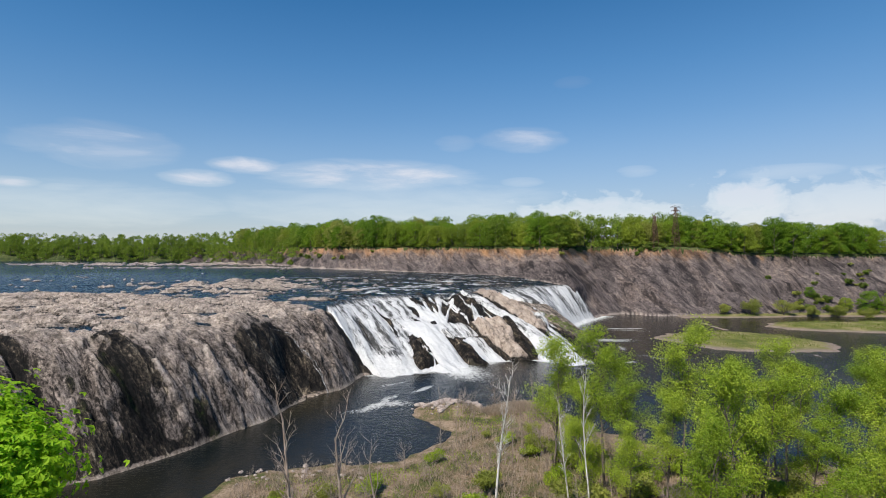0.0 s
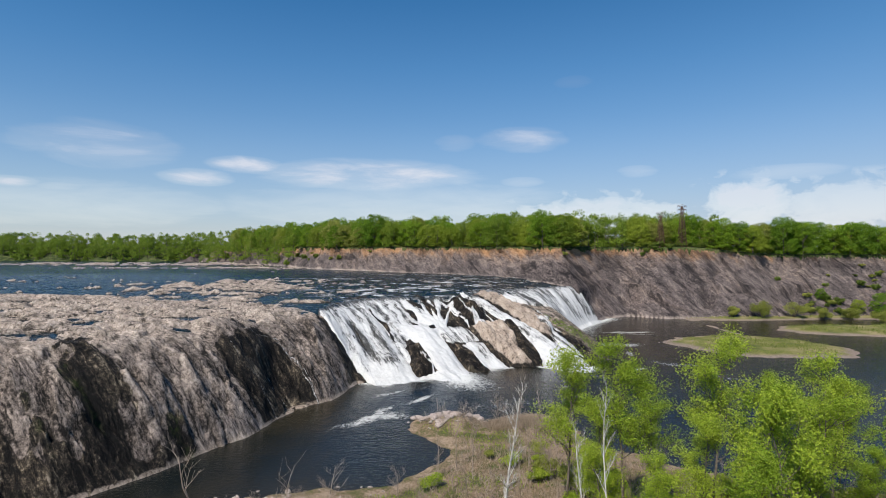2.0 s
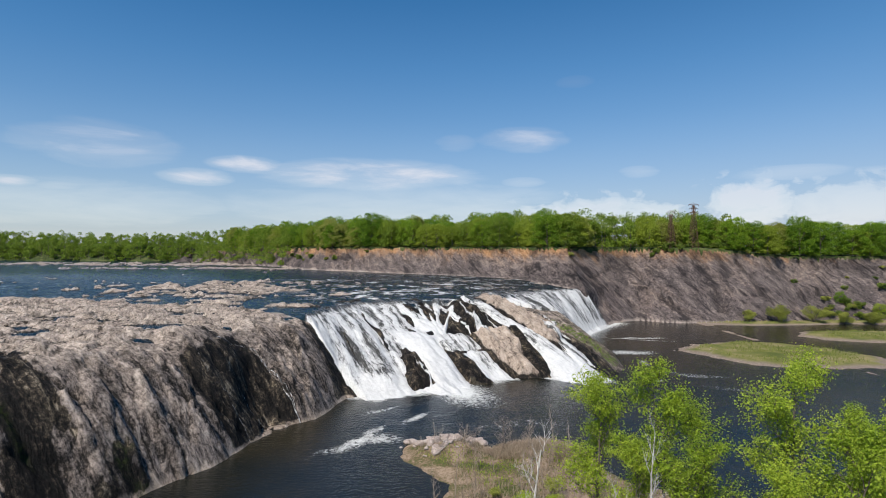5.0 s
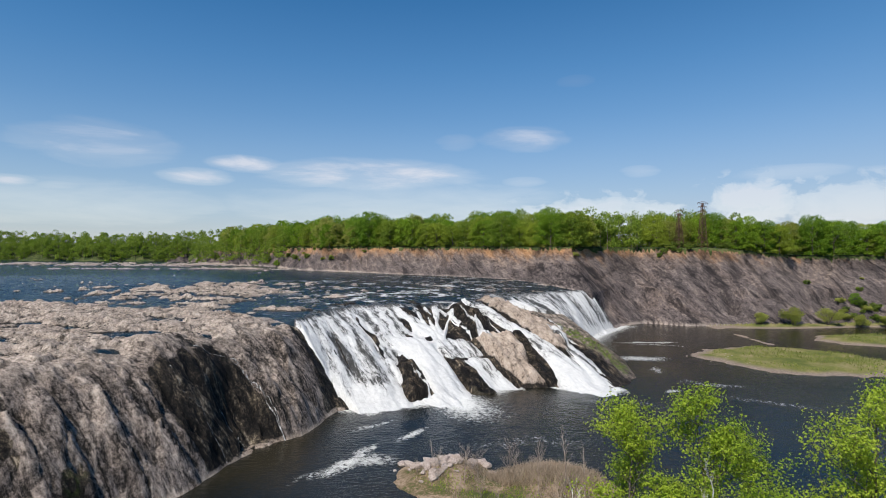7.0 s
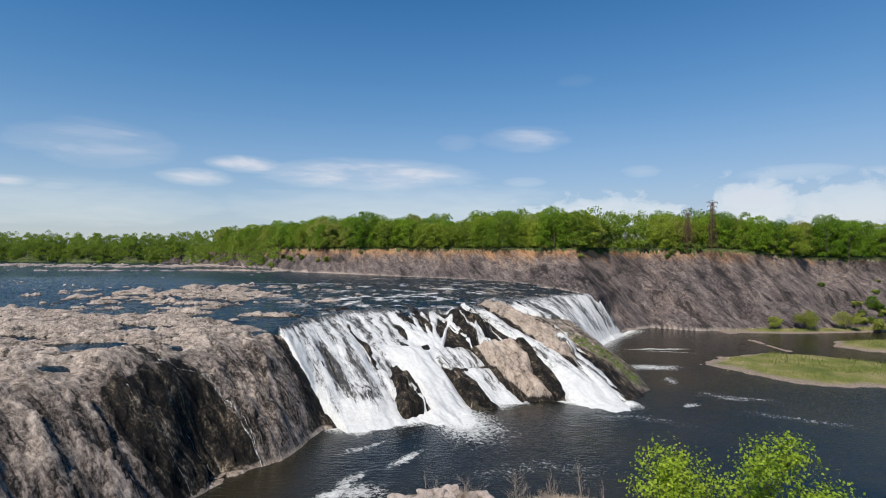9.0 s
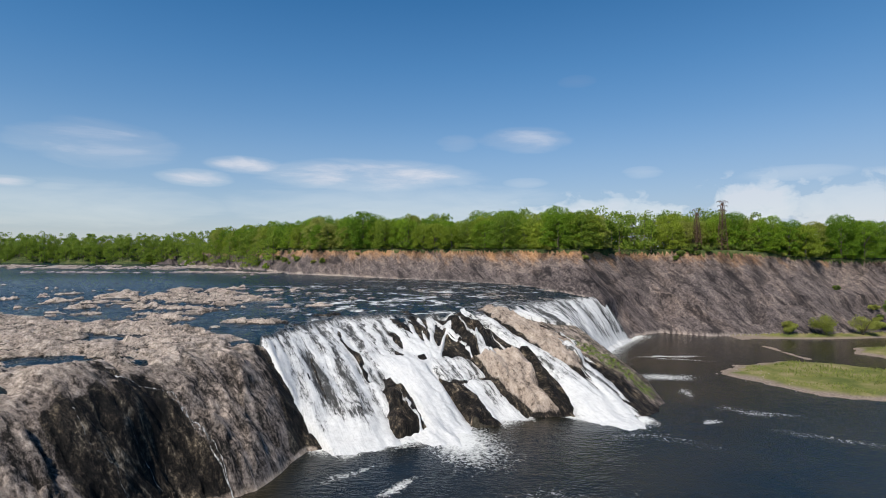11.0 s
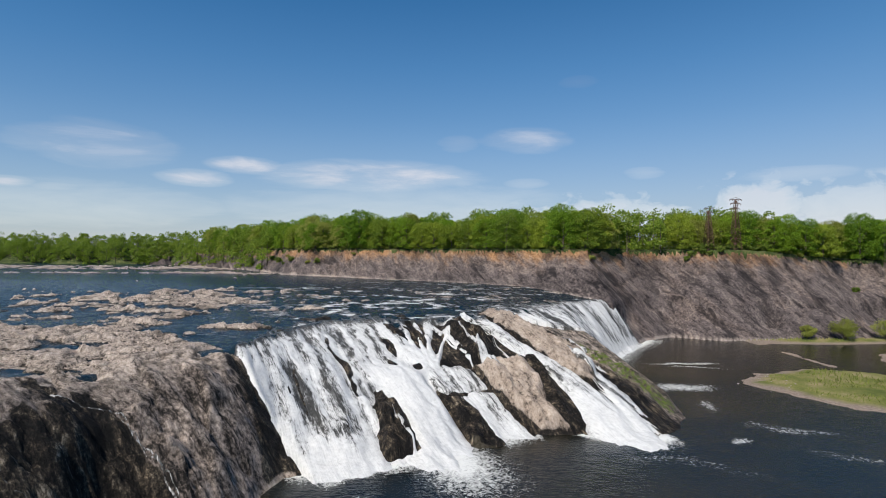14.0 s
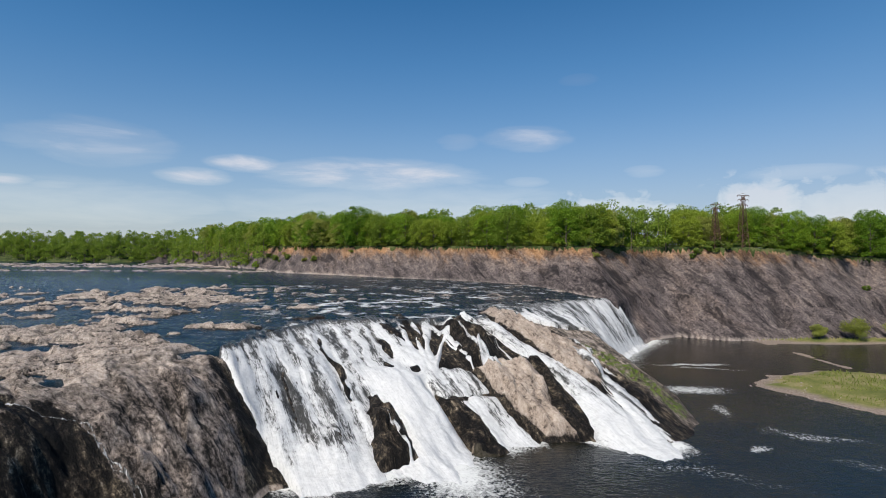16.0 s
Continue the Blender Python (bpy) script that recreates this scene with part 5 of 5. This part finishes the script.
# ---- shrubs on the cliff and the far bank ----
def shrub(name, seed, height, width, count, leaf, mat, stems=6):
    rng_ = np.random.RandomState(seed)
    root = new(name)
    bits = []
    for k in range(stems):
        th = k * 6.283 / stems
        tip = np.array([math.cos(th) * width * 0.35, math.sin(th) * width * 0.35, height * rng_.uniform(0.6, 0.9)])
        bits.append(tube([(0, 0, -0.3), tuple(tip * 0.5 + np.array([0, 0, 0.1 * height])), tuple(tip)], [0.012 * height + 0.02, 0.01 * height + 0.01, 0.01], 4))
    part("woody_base", bits, BARK, root)
    cents, outs = [], []
    for k in range(12):
        th, r = rng_.uniform(0, 6.283), width * 0.5 * math.sqrt(rng_.uniform(0, 1)) * 0.75
        z = height * (0.3 + 0.5 * rng_.uniform(0, 1) * (1 - (r / (width * 0.5)) ** 2 * 0.6))
        d = rng_.normal(size=(count // 12, 3))
        d /= np.linalg.norm(d, axis=1, keepdims=True)
        cents.append(np.array([r * math.cos(th), r * math.sin(th), z]) + d * width * 0.2 * rng_.uniform(0.4, 1.1, (count // 12, 1)) * np.array([1, 1, 0.9 * height / width]))
        outs.append(d + np.array([0, 0, 0.4]))
    part("foliage", leaves(np.concatenate(cents), leaf, rng_, np.concatenate(outs)), mat, root, "", False)
    return root


SHRUBS = [shrub("shrub", 300 + k, h, w, 900, 0.42, m) for k, (h, w, m) in enumerate([(4.5, 5.0, LEAFS), (3.2, 4.6, LEAFY), (6.0, 5.5, LEAFS)])]
for ob in SHRUBS:
    tagged(ob, "dense green shrub growing on the shale slope", "shrub", "shrubs on the cliff")
places = [(-69, 470), (-60, 462), (4, 441), (66, 402), (238, 399), (-95, 478), (-88, 474), (-112, 492), (-120, 500), (-126, 512), (-131, 522), (-128, 530),
          (-134, 545), (-146, 552), (-152, 560), (-170, 580), (-118, 508), (-140, 536)]
slope = []
for k in range(95):
    x, d_ = 240 + 110 * rng.uniform() ** 0.8, rng.uniform(0, 1) ** 1.8
    if fbm(np.array([x * 0.06]), np.array([d_ * 2.0]), 3, 145)[0] > -0.08:
        slope.append((x, 373 + 34 * d_ + 4 * math.sin(x)))
rim = [tuple(q) for q in plateau_line(3, 19, 4.0, 2.4, rng, 2.5)]
places = [(x, y, ground_z(x, y)) for x, y in places] + [(x, y, z) for x, y, z in ((x, y, ground_z(x, y)) for x, y in rim) if z > 40.0 and y > 388]
scatter(SHRUBS, [p for p in places if p[2] > 0.5], rng, 0.6, 1.25)
for x, y in slope:
    z = ground_z(x, y)
    if z > 0.5:
        ob = copy_thing(SHRUBS[rng.randint(3)], pose(x, y, z - 0.5, 0, 0, rng.uniform(0, 360)))
        sc = rng.uniform(0.5, 1.5)
        ob.scale = (sc, sc, sc * rng.uniform(0.8, 1.1))
WILLOW = [shrub("willow", 320 + k, h, w, 4200, 0.40, LEAFY, 9) for k, (h, w) in enumerate([(12.5, 15.0), (9.0, 10.5)])]
for ob in WILLOW:
    tagged(ob, "round yellow-green willow on the grassy bank under the cliff", "tree", "willows on the bank")
for k, (x, y, i, sc) in enumerate(((208, 367, 0, 1.0), (190, 368, 1, 0.9), (229, 367, 0, 0.95), (246, 364, 1, 1.0), (262, 362, 1, 1.1), (279, 358, 0, 0.8), (296, 352, 1, 1.0))):
    m = pose(x, y, ground_z(x, y) - 0.3, 0, 0, 67 * k)
    ob = WILLOW[k] if k < 2 else copy_thing(WILLOW[i], m)
    ob.matrix_basis = m
    ob.scale = (sc, sc, sc)
for x, y, i, sc in ((291, 373, 0, 0.75), (307, 371, 3, 0.7), (322, 368, 5, 0.8), (278, 377, 4, 0.45), (259, 386, 0, 0.36)):
    ob = copy_thing(FOREST[i], pose(x, y, ground_z(x, y) - 0.3, 0, 0, 40 * i))
    ob.scale = (sc, sc, sc)
    tagged(ob, "leafy green tree at the foot of the shale slope", "tree", "trees under the cliff")


# ---- near trees ----
def skeleton(rng_, height, spread, levels=3, bare=0.3, kids=9, lean=0.06, up=0.55):
    """Branching frame: tubes, and the tips of the twigs."""
    bits, tips = [], []

    def grow(start, direction, length, radius, level):
        n = 5 if level == 0 else 4
        pts, d = [start], direction / np.linalg.norm(direction)
        for i in range(n):
            d = d + rng_.normal(size=3) * (0.06 if level == 0 else 0.16) + np.array([0, 0, 0.05 if level else 0.0])
            d /= np.linalg.norm(d)
            pts.append(pts[-1] + d * length / n)
        pts = np.array(pts)
        bits.append(tube(pts, np.linspace(radius, radius * (0.25 if level < levels else 0.4), n + 1), 6 if level == 0 else 4 if level == 1 else 3))
        if level == levels:
            tips.append(pts[-1])
            tips.append(pts[-2])
            return
        count = kids if level == 0 else max(3, int(kids * 0.55))
        for k in range(count):
            f = bare + (1 - bare) * (k + rng_.uniform(0.2, 0.9)) / count if level == 0 else 0.25 + 0.75 * (k + rng_.uniform(0, 1)) / count
            i = min(int(f * n), n - 1)
            p = pts[i] + (pts[i + 1] - pts[i]) * (f * n - i)
            th = rng_.uniform(0, 6.283)
            side = np.array([math.cos(th), math.sin(th), 0])
            out = side * (1 - up) + np.array([0, 0, up]) if level == 0 else d * 0.6 + side * 0.6 + np.array([0, 0, 0.25])
            ln = spread * (1.05 - 0.5 * f) * rng_.uniform(0.7, 1.1) if level == 0 else length * rng_.uniform(0.35, 0.6)
            grow(p, out, ln, radius * (0.42 if level == 0 else 0.5) * (1.1 - 0.5 * f), level + 1)
        tips.append(pts[-1])

    grow(np.zeros(3), np.array([lean, 0.02, 1.0]), height * 0.93, height * 0.0085 + 0.03, 0)
    return bits, np.array(tips)


def leafy_tree(name, seed, height, spread, per, leaf, mat, bark, bare=0.3, kids=10, puff=0.75):
    rng_ = np.random.RandomState(seed)
    root = new(name)
    bits, tips = skeleton(rng_, height, spread, 3, bare, kids)
    part("trunk", bits, bark, root)
    off = rng_.normal(size=(len(tips), per, 3)) * puff
    c = (tips[:, None] + off).reshape(-1, 3)
    shape = lobed_leaves if name == "maple" else leaves
    part("crown", shape(c, leaf, rng_, off.reshape(-1, 3) / puff + np.array([0, 0, 0.6])), mat, root, "", False)
    return root


def bare_tree(name, seed, height, spread, bark, kids=8, levels=3, bare=0.35, up=0.6):
    rng_ = np.random.RandomState(seed)
    root = new(name)
    bits, tips = skeleton(rng_, height, spread, levels, bare, kids, 0.02, up)
    part("trunk", [bits[0]], bark, root)
    part("bare_crown", bits[1:], bark, root)
    return root


NEAR = [leafy_tree("poplar", 400 + k, h, sp, 7, 0.235, LEAFN, BARK, br, 13, 0.55) for k, (h, sp, br) in enumerate([(28, 8.0, 0.35), (26, 7.5, 0.28), (27, 8.5, 0.4), (22, 7.5, 0.2)])]
for ob in NEAR:
    tagged(ob, "airy poplar with fresh yellow-green leaves on the river bank", "tree", "poplars on the bank")
near_spots = [(29, 98, 32), (21, 104, 30), (41.5, 95, 32), (42, 76, 28.5), (60, 95, 30), (71, 88, 29.5), (52, 64, 25), (34, 72, 22), (27, 79, 20), (56, 76, 26),
              (44, 60, 20), (64, 66, 24), (80, 100, 28), (36, 88, 24), (50, 86, 27), (24, 90, 19), (70, 108, 24), (63, 104, 22), (76, 97, 26), (87, 92, 26), (58, 86, 20), (67, 80, 21), (38, 62, 14), (57, 70, 18), (72, 74, 20), (25, 100, 23), (33, 96, 26), (46, 92, 27), (53, 98, 27), (45, 80, 20)]
nr = np.random.RandomState(12)
for k, (x, y, top) in enumerate(near_spots):
    i = k % len(NEAR)
    gz = ground_z(x, y)
    m = pose(x, y, gz - 0.2, 0, 0, nr.uniform(0, 360))
    ob = NEAR[i] if k < len(NEAR) else copy_thing(NEAR[i], m)
    ob.matrix_basis = m
    sc = (top - (2.4 if y > 85 else 1.0) - gz) / (28, 26, 27, 22)[i]
    ob.scale = (sc ** 0.6, sc ** 0.6, sc)

BIRCH = bare_tree("birch", 450, 25, 4.4, PALE, 11, 3, 0.35)
tagged(BIRCH, "slender white-barked bare birch on the bank", "tree", "bare trees on the bank")
BIRCH.matrix_basis = pose(7.6, 80.7, ground_z(7.6, 80.7) - 0.2)
for x, y, top, rz in ((22.8, 84.8, 28, 70), (19.5, 84, 23, 150)):
    gz = ground_z(x, y)
    ob = copy_thing(BIRCH, pose(x, y, gz - 0.2, 0, 0, rz))
    ob.scale = (0.6, 0.6, (top - gz) / 24.5)
SNAG = bare_tree("bare_tree", 470, 18, 4.2, TWIG, 9, 3, 0.35, 0.7)
tagged(SNAG, "leafless grey-twigged young tree on the slope", "tree", "bare trees on the bank")
bare_spots = [(-9.2, 34, 36.2, 0), (-6.4, 34.5, 35.5, 120), (-3.9, 37, 32, 40), (-0.5, 118, 11, 60), (3, 121, 13, 190), (6, 116, 12, 100), (23.5, 143, 13, 30), (19, 146, 10, 220), (26, 139, 11, 310), (-1, 150, 8, 10), (14, 110, 14, 80), (17, 118, 12, 10)]
for k, (x, y, top, rz) in enumerate(bare_spots):
    gz = ground_z(x, y)
    m = pose(x, y, gz - 0.2, 0, 0, rz)
    ob = SNAG if k == 0 else copy_thing(SNAG, m)
    ob.matrix_basis = m
    sc = (top - gz) / 18
    ob.scale = (sc, sc, sc)

MAPLE = leafy_tree("maple", 490, 24, 3.3, 46, 0.14, LEAFM, BARK, 0.55, 18, 0.38)
tagged(MAPLE, "tall maple with bright new leaves beside the start of the flight", "tree")
gz = ground_z(-6.2, 7.5)
MAPLE.matrix_basis = pose(-6.2, 7.5, gz - 0.2, 0, 0, 30)
MAPLE.scale = (1, 1, (43.0 - gz) / 24.0)

BUSH = [shrub("bank_shrub", 340 + k, h, w, 1300, 0.20, m) for k, (h, w, m) in enumerate([(2.6, 3.6, LEAFN), (1.9, 3.2, LEAFB), (3.4, 4.0, LEAFY)])]
for ob in BUSH:
    tagged(ob, "leafy green shrub on the scrubby river bank", "shrub", "shrubs on the bank")
br_ = np.random.RandomState(31)
pl = []
while len(pl) < 130:
    x, y = br_.uniform(-45, 95), br_.uniform(38, 128)
    if not (-14 < x < 18 and y > 100 and br_.uniform() < 0.7):
        z, k = [float(v) for v in ground_at(x, y)]
        if k == 4 and z > 1.2:
            pl.append((x, y, z))
while len(pl) < 270:
    x, y = br_.uniform(14, 100), br_.uniform(45, 118)
    z, k = [float(v) for v in ground_at(x, y)]
    if k == 4 and z > 1.2:
        pl.append((x, y, z))
scatter(BUSH, pl, br_, 0.7, 1.9, 0.15)


THICKET = [bare_tree("bare_shrub", 600 + k, h, w, TWIG, 12, 3, 0.05, 0.45) for k, (h, w) in enumerate([(4.0, 2.8), (2.6, 2.4), (6.0, 3.0)])]
for ob in THICKET:
    tagged(ob, "leafless brown-twigged shrub on the scrubby bank", "shrub", "bare shrubs on the bank")
pl = []
while len(pl) < 292:
    x, y = br_.uniform(-45, 75), br_.uniform(42, 152)
    z, k = [float(v) for v in ground_at(x, y)]
    if k == 4 and z > 0.8:
        pl.append((x, y, z))
scatter(THICKET, pl, br_, 0.6, 1.3, 0.1)


# ---- dry grass, stones ----
def grass(name, places, rng_, height, width, mat, lean=0.35):
    n = len(places)
    p = np.asarray(places)
    th = rng_.uniform(0, 6.283, n)
    h = height * rng_.uniform(0.5, 1.2, n)
    side = np.stack([np.cos(th), np.sin(th), np.zeros(n)], -1) * width
    top = p + np.stack([rng_.normal(size=n) * lean * h, rng_.normal(size=n) * lean * h, h], -1)
    v = np.stack([p - side, p + side, top + side * 0.3, top - side * 0.3], 1).reshape(-1, 3)
    root = new(name, array_mesh(name, v, np.arange(4 * n).reshape(-1, 4), [mat], False))
    return root


def bank_places(count, x0, x1, y0, y1, rng_, test, kinds=(4,)):
    x, y = rng_.uniform(x0, x1, count), rng_.uniform(y0, y1, count)
    z, k = ground_at(x, y)
    ok = np.isin(k, kinds) & (z > 0.7) & test(x, y)
    return np.stack([x, y, z - 0.05], -1)[ok]


gr = np.random.RandomState(41)
tagged(grass("dry_grass", bank_places(48000, -46, 60, 60, 160, gr, lambda x, y: fbm(x * 0.08, y * 0.08, 3, 141) > -0.1), gr, 0.9, 0.06, STRAW),
       "pale dry grass and dead stalks on the bank", "grass", kind="stuff")
tagged(grass("green_grass", bank_places(36000, -46, 60, 45, 150, gr, lambda x, y: fbm(x * 0.08, y * 0.08, 3, 141) < 0.05), gr, 0.5, 0.06, LEAFN),
       "fresh green grass on the bank", "grass", kind="stuff")
tagged(grass("straw_mound", bank_places(16000, 8, 36, 140, 156, gr, lambda x, y: blob(x, y, 22, 149, 11, 5) > 0.25), gr, 1.3, 0.05, STRAW, 0.5),
       "mound of pale straw-coloured reeds on the rocky point", "grass", kind="stuff")
tagged(grass("island_grass", bank_places(30000, 105, 330, 235, 372, gr, lambda x, y: (fbm(x * 0.1, y * 0.1, 3, 151) > -0.1) & (ground_at(x, y)[0] > 0.9), (5,)), gr, 0.9, 0.16, REED),
       "low yellow-green grass on the river islands", "grass", kind="stuff")


def stone(seed):
    rng_ = np.random.RandomState(seed)
    bm = bmesh.new()
    bmesh.ops.create_icosphere(bm, subdivisions=2, radius=1.0)
    ax = rng_.normal(size=(7, 3))
    ax /= np.linalg.norm(ax, axis=1, keepdims=True)
    for v in bm.verts:
        p = np.array(v.co)
        for n_ in ax:
            over = p @ n_ - 0.62
            if over > 0:
                p = p - n_ * over * 0.85
        v.co = p * np.array([1.0, 0.75, 0.5])
    me = bpy.data.meshes.new("boulder")
    bm.to_mesh(me)
    bm.free()
    me.materials.append(STONE)
    return me


STONES = [stone(500 + k) for k in range(5)]
sr = np.random.RandomState(51)
spots = [(sr.normal(0, 1) * 5 + 1, sr.normal(0, 1) * 3.4 + 153, sr.uniform(0.4, 1.6)) for k in range(60)] + [(sr.uniform(-44, -10), sr.uniform(103, 116), sr.uniform(0.25, 0.8)) for k in range(50)] \
    + [(-20 + sr.normal() * 2, 197 + sr.normal() * 1.0, sr.uniform(0.4, 0.9)) for k in range(3)] + [(sr.uniform(104, 122), sr.uniform(246, 290), sr.uniform(0.2, 0.5)) for k in range(60)]
for x, y, r in spots:
    z = ground_z(x, y)
    if z < -0.4:
        continue
    ob = new("boulder", STONES[sr.randint(5)])
    ob.matrix_basis = pose(x, y, max(z, -0.1) + r * 0.2, sr.uniform(-15, 15), sr.uniform(-15, 15), sr.uniform(0, 360)) @ Matrix.Diagonal((r, r, r, 1))
    tagged(ob, "pale flat-sided shale boulder at the water's edge", "rock", "boulders along the shore")


# ---- clouds ----
def cloud_material():
    n = Nodes("cloud", 1.0, 0.0)
    tc = n.node("ShaderNodeTexCoord")
    uv = tc.outputs["UV"]

    def wisps(sx, sy, scale, lo, hi, shift):
        m = n.node("ShaderNodeMapping")
        m.inputs["Scale"].default_value = (sx, sy, 1)
        m.inputs["Location"].default_value = (shift, shift * 0.7, 0)
        n.link(uv, m.inputs["Vector"])
        return n.ramp(n.noise(m.outputs["Vector"], scale, 8, 0.58, 0.4), [(lo, 0.0), (hi, 1.0)])

    sep = n.node("ShaderNodeSeparateXYZ")
    n.link(uv, sep.inputs[0])

    def patch(cx, cy, rx, ry):
        dx = n.math("POWER", n.math("ABSOLUTE", n.math("DIVIDE", n.math("SUBTRACT", sep.outputs["X"], cx), rx)), 2.0)
        dy = n.math("POWER", n.math("ABSOLUTE", n.math("DIVIDE", n.math("SUBTRACT", sep.outputs["Y"], cy), ry)), 2.0)
        return n.math("SUBTRACT", 1.0, n.math("ADD", dx, dy), True)

    soft = wisps(0.42, 2.2, 0.30, 0.26, 0.66, 3.0)
    puffs = n.math("SUBTRACT", wisps(1, 1.6, 0.45, 0.22, 0.62, 9.0), 0.5)
    total = None
    for cx, cy, rx, ry, k, kind in CLOUDS:
        if kind:    # heaped: the edge is torn, the body is whole
            p = n.math("ADD", patch(cx, cy, rx, ry), n.math("MULTIPLY", puffs, 0.9))
            p = n.math("MULTIPLY", n.math("MULTIPLY", n.ramp(p, [(0.22, 0.0), (0.55, 0.85), (1.0, 1.0)]), n.ramp(patch(cx, cy, rx * 1.4, ry * 1.5), [(0.0, 0.0), (0.25, 1.0)])), k)
        else:
            p = n.math("MULTIPLY", n.ramp(n.math("SUBTRACT", n.math("ADD", patch(cx, cy, rx, ry), n.math("MULTIPLY", soft, 0.75)), 0.55), [(0.0, 0.0), (0.35, 0.45), (0.95, 1.0)]), n.math("MULTIPLY", n.ramp(patch(cx, cy, rx, ry), [(0.0, 0.0), (0.3, 1.0)]), k * 1.1))
        total = p if total is None else n.math("MAXIMUM", total, p)
    low = n.ramp(n.math("DIVIDE", sep.outputs["Y"], 40.0), [(0.0, 0.86), (0.14, 0.64), (0.33, 0.30), (0.6, 0.13), (0.97, 0.0)])
    low.node.color_ramp.interpolation = "B_SPLINE"
    veil = n.ramp(n.math("ADD", n.math("DIVIDE", sep.outputs["X"], 120.0), 0.5), [(0.15, 0.82), (0.5, 0.96), (0.8, 1.1)])
    em = n.node("ShaderNodeEmission", Strength=1.0)
    haze = n.ramp(n.math("DIVIDE", sep.outputs["Y"], 26.0, True), [(0.0, (0.44, 0.49, 0.61)), (0.3, (0.37, 0.48, 0.68)), (0.7, (0.30, 0.50, 0.79))])
    n.link(n.mix(total, haze, (0.78, 0.775, 0.82)), em.inputs["Color"])
    total = n.math("MAXIMUM", total, n.math("MULTIPLY", low, veil, True))
    tr = n.node("ShaderNodeBsdfTransparent")
    mx = n.node("ShaderNodeMixShader")
    n.link(total, mx.inputs[0])
    n.link(tr.outputs[0], mx.inputs[1])
    n.link(em.outputs[0], mx.inputs[2])
    n.link(mx.outputs[0], n.out.inputs["Surface"])
    return n.mat


# centre and half size in degrees: bearing from the flight line, height; strength; puffy or wispy
CLOUDS = [(-32.2, 9.2, 7.5, 2.4, 0.5, 0), (-38.1, 5.5, 2.6, 0.6, 0.8, 0), (-35.0, 5.3, 2.6, 0.5, 0.7, 0), (-19.7, 8.2, 4.2, 1.0, 0.75, 0), (-24.1, 6.8, 4.0, 1.0, 0.8, 0),
          (-7.3, 7.5, 13.0, 2.0, 0.75, 0), (8.0, 11.1, 5.6, 1.5, 0.6, 0), (1.4, 10.9, 2.6, 1.0, 0.35, 0), (29.2, 4.3, 4.2, 2.3, 0.8, 1), (38.0, 3.7, 8.0, 2.2, 0.7, 1), (15.4, 3.6, 9.0, 1.7, 0.75, 1),
          (13.4, 16.5, 2.2, 0.7, 0.22, 0), (8.2, 6.9, 2.6, 0.6, 0.4, 0), (19.5, 7.6, 2.2, 0.7, 0.4, 0), (-34.0, 4.0, 14.0, 2.4, 0.5, 0), (-4.0, 4.5, 20.0, 3.0, 0.45, 0), (32.0, 6.8, 5.0, 0.8, 0.4, 0)]
CLOUD = cloud_material()
az, el = np.arange(-180, 181, 4.0), np.arange(-1.0, 41.1, 1.5)
ga, ge = np.meshgrid(az, el, indexing="ij")
ra, re_ = np.radians(ga.ravel()), np.radians(ge.ravel())
R = 4300.0
dome = array_mesh("cloud_bank", np.stack([R * np.sin(ra) * np.cos(re_), R * np.cos(ra) * np.cos(re_), 45 + R * np.sin(re_)], -1), grid_quads(len(az), len(el)), [CLOUD])
layer = dome.uv_layers.new(name="UVMap")
li = np.empty(len(dome.loops), np.int32)
dome.loops.foreach_get("vertex_index", li)
layer.data.foreach_set("uv", np.stack([ga.ravel()[li], ge.ravel()[li]], -1).astype(np.float32).ravel())
tagged(new("cloud_bank", dome), "thin white clouds low over the horizon", "cloud", kind="structure")
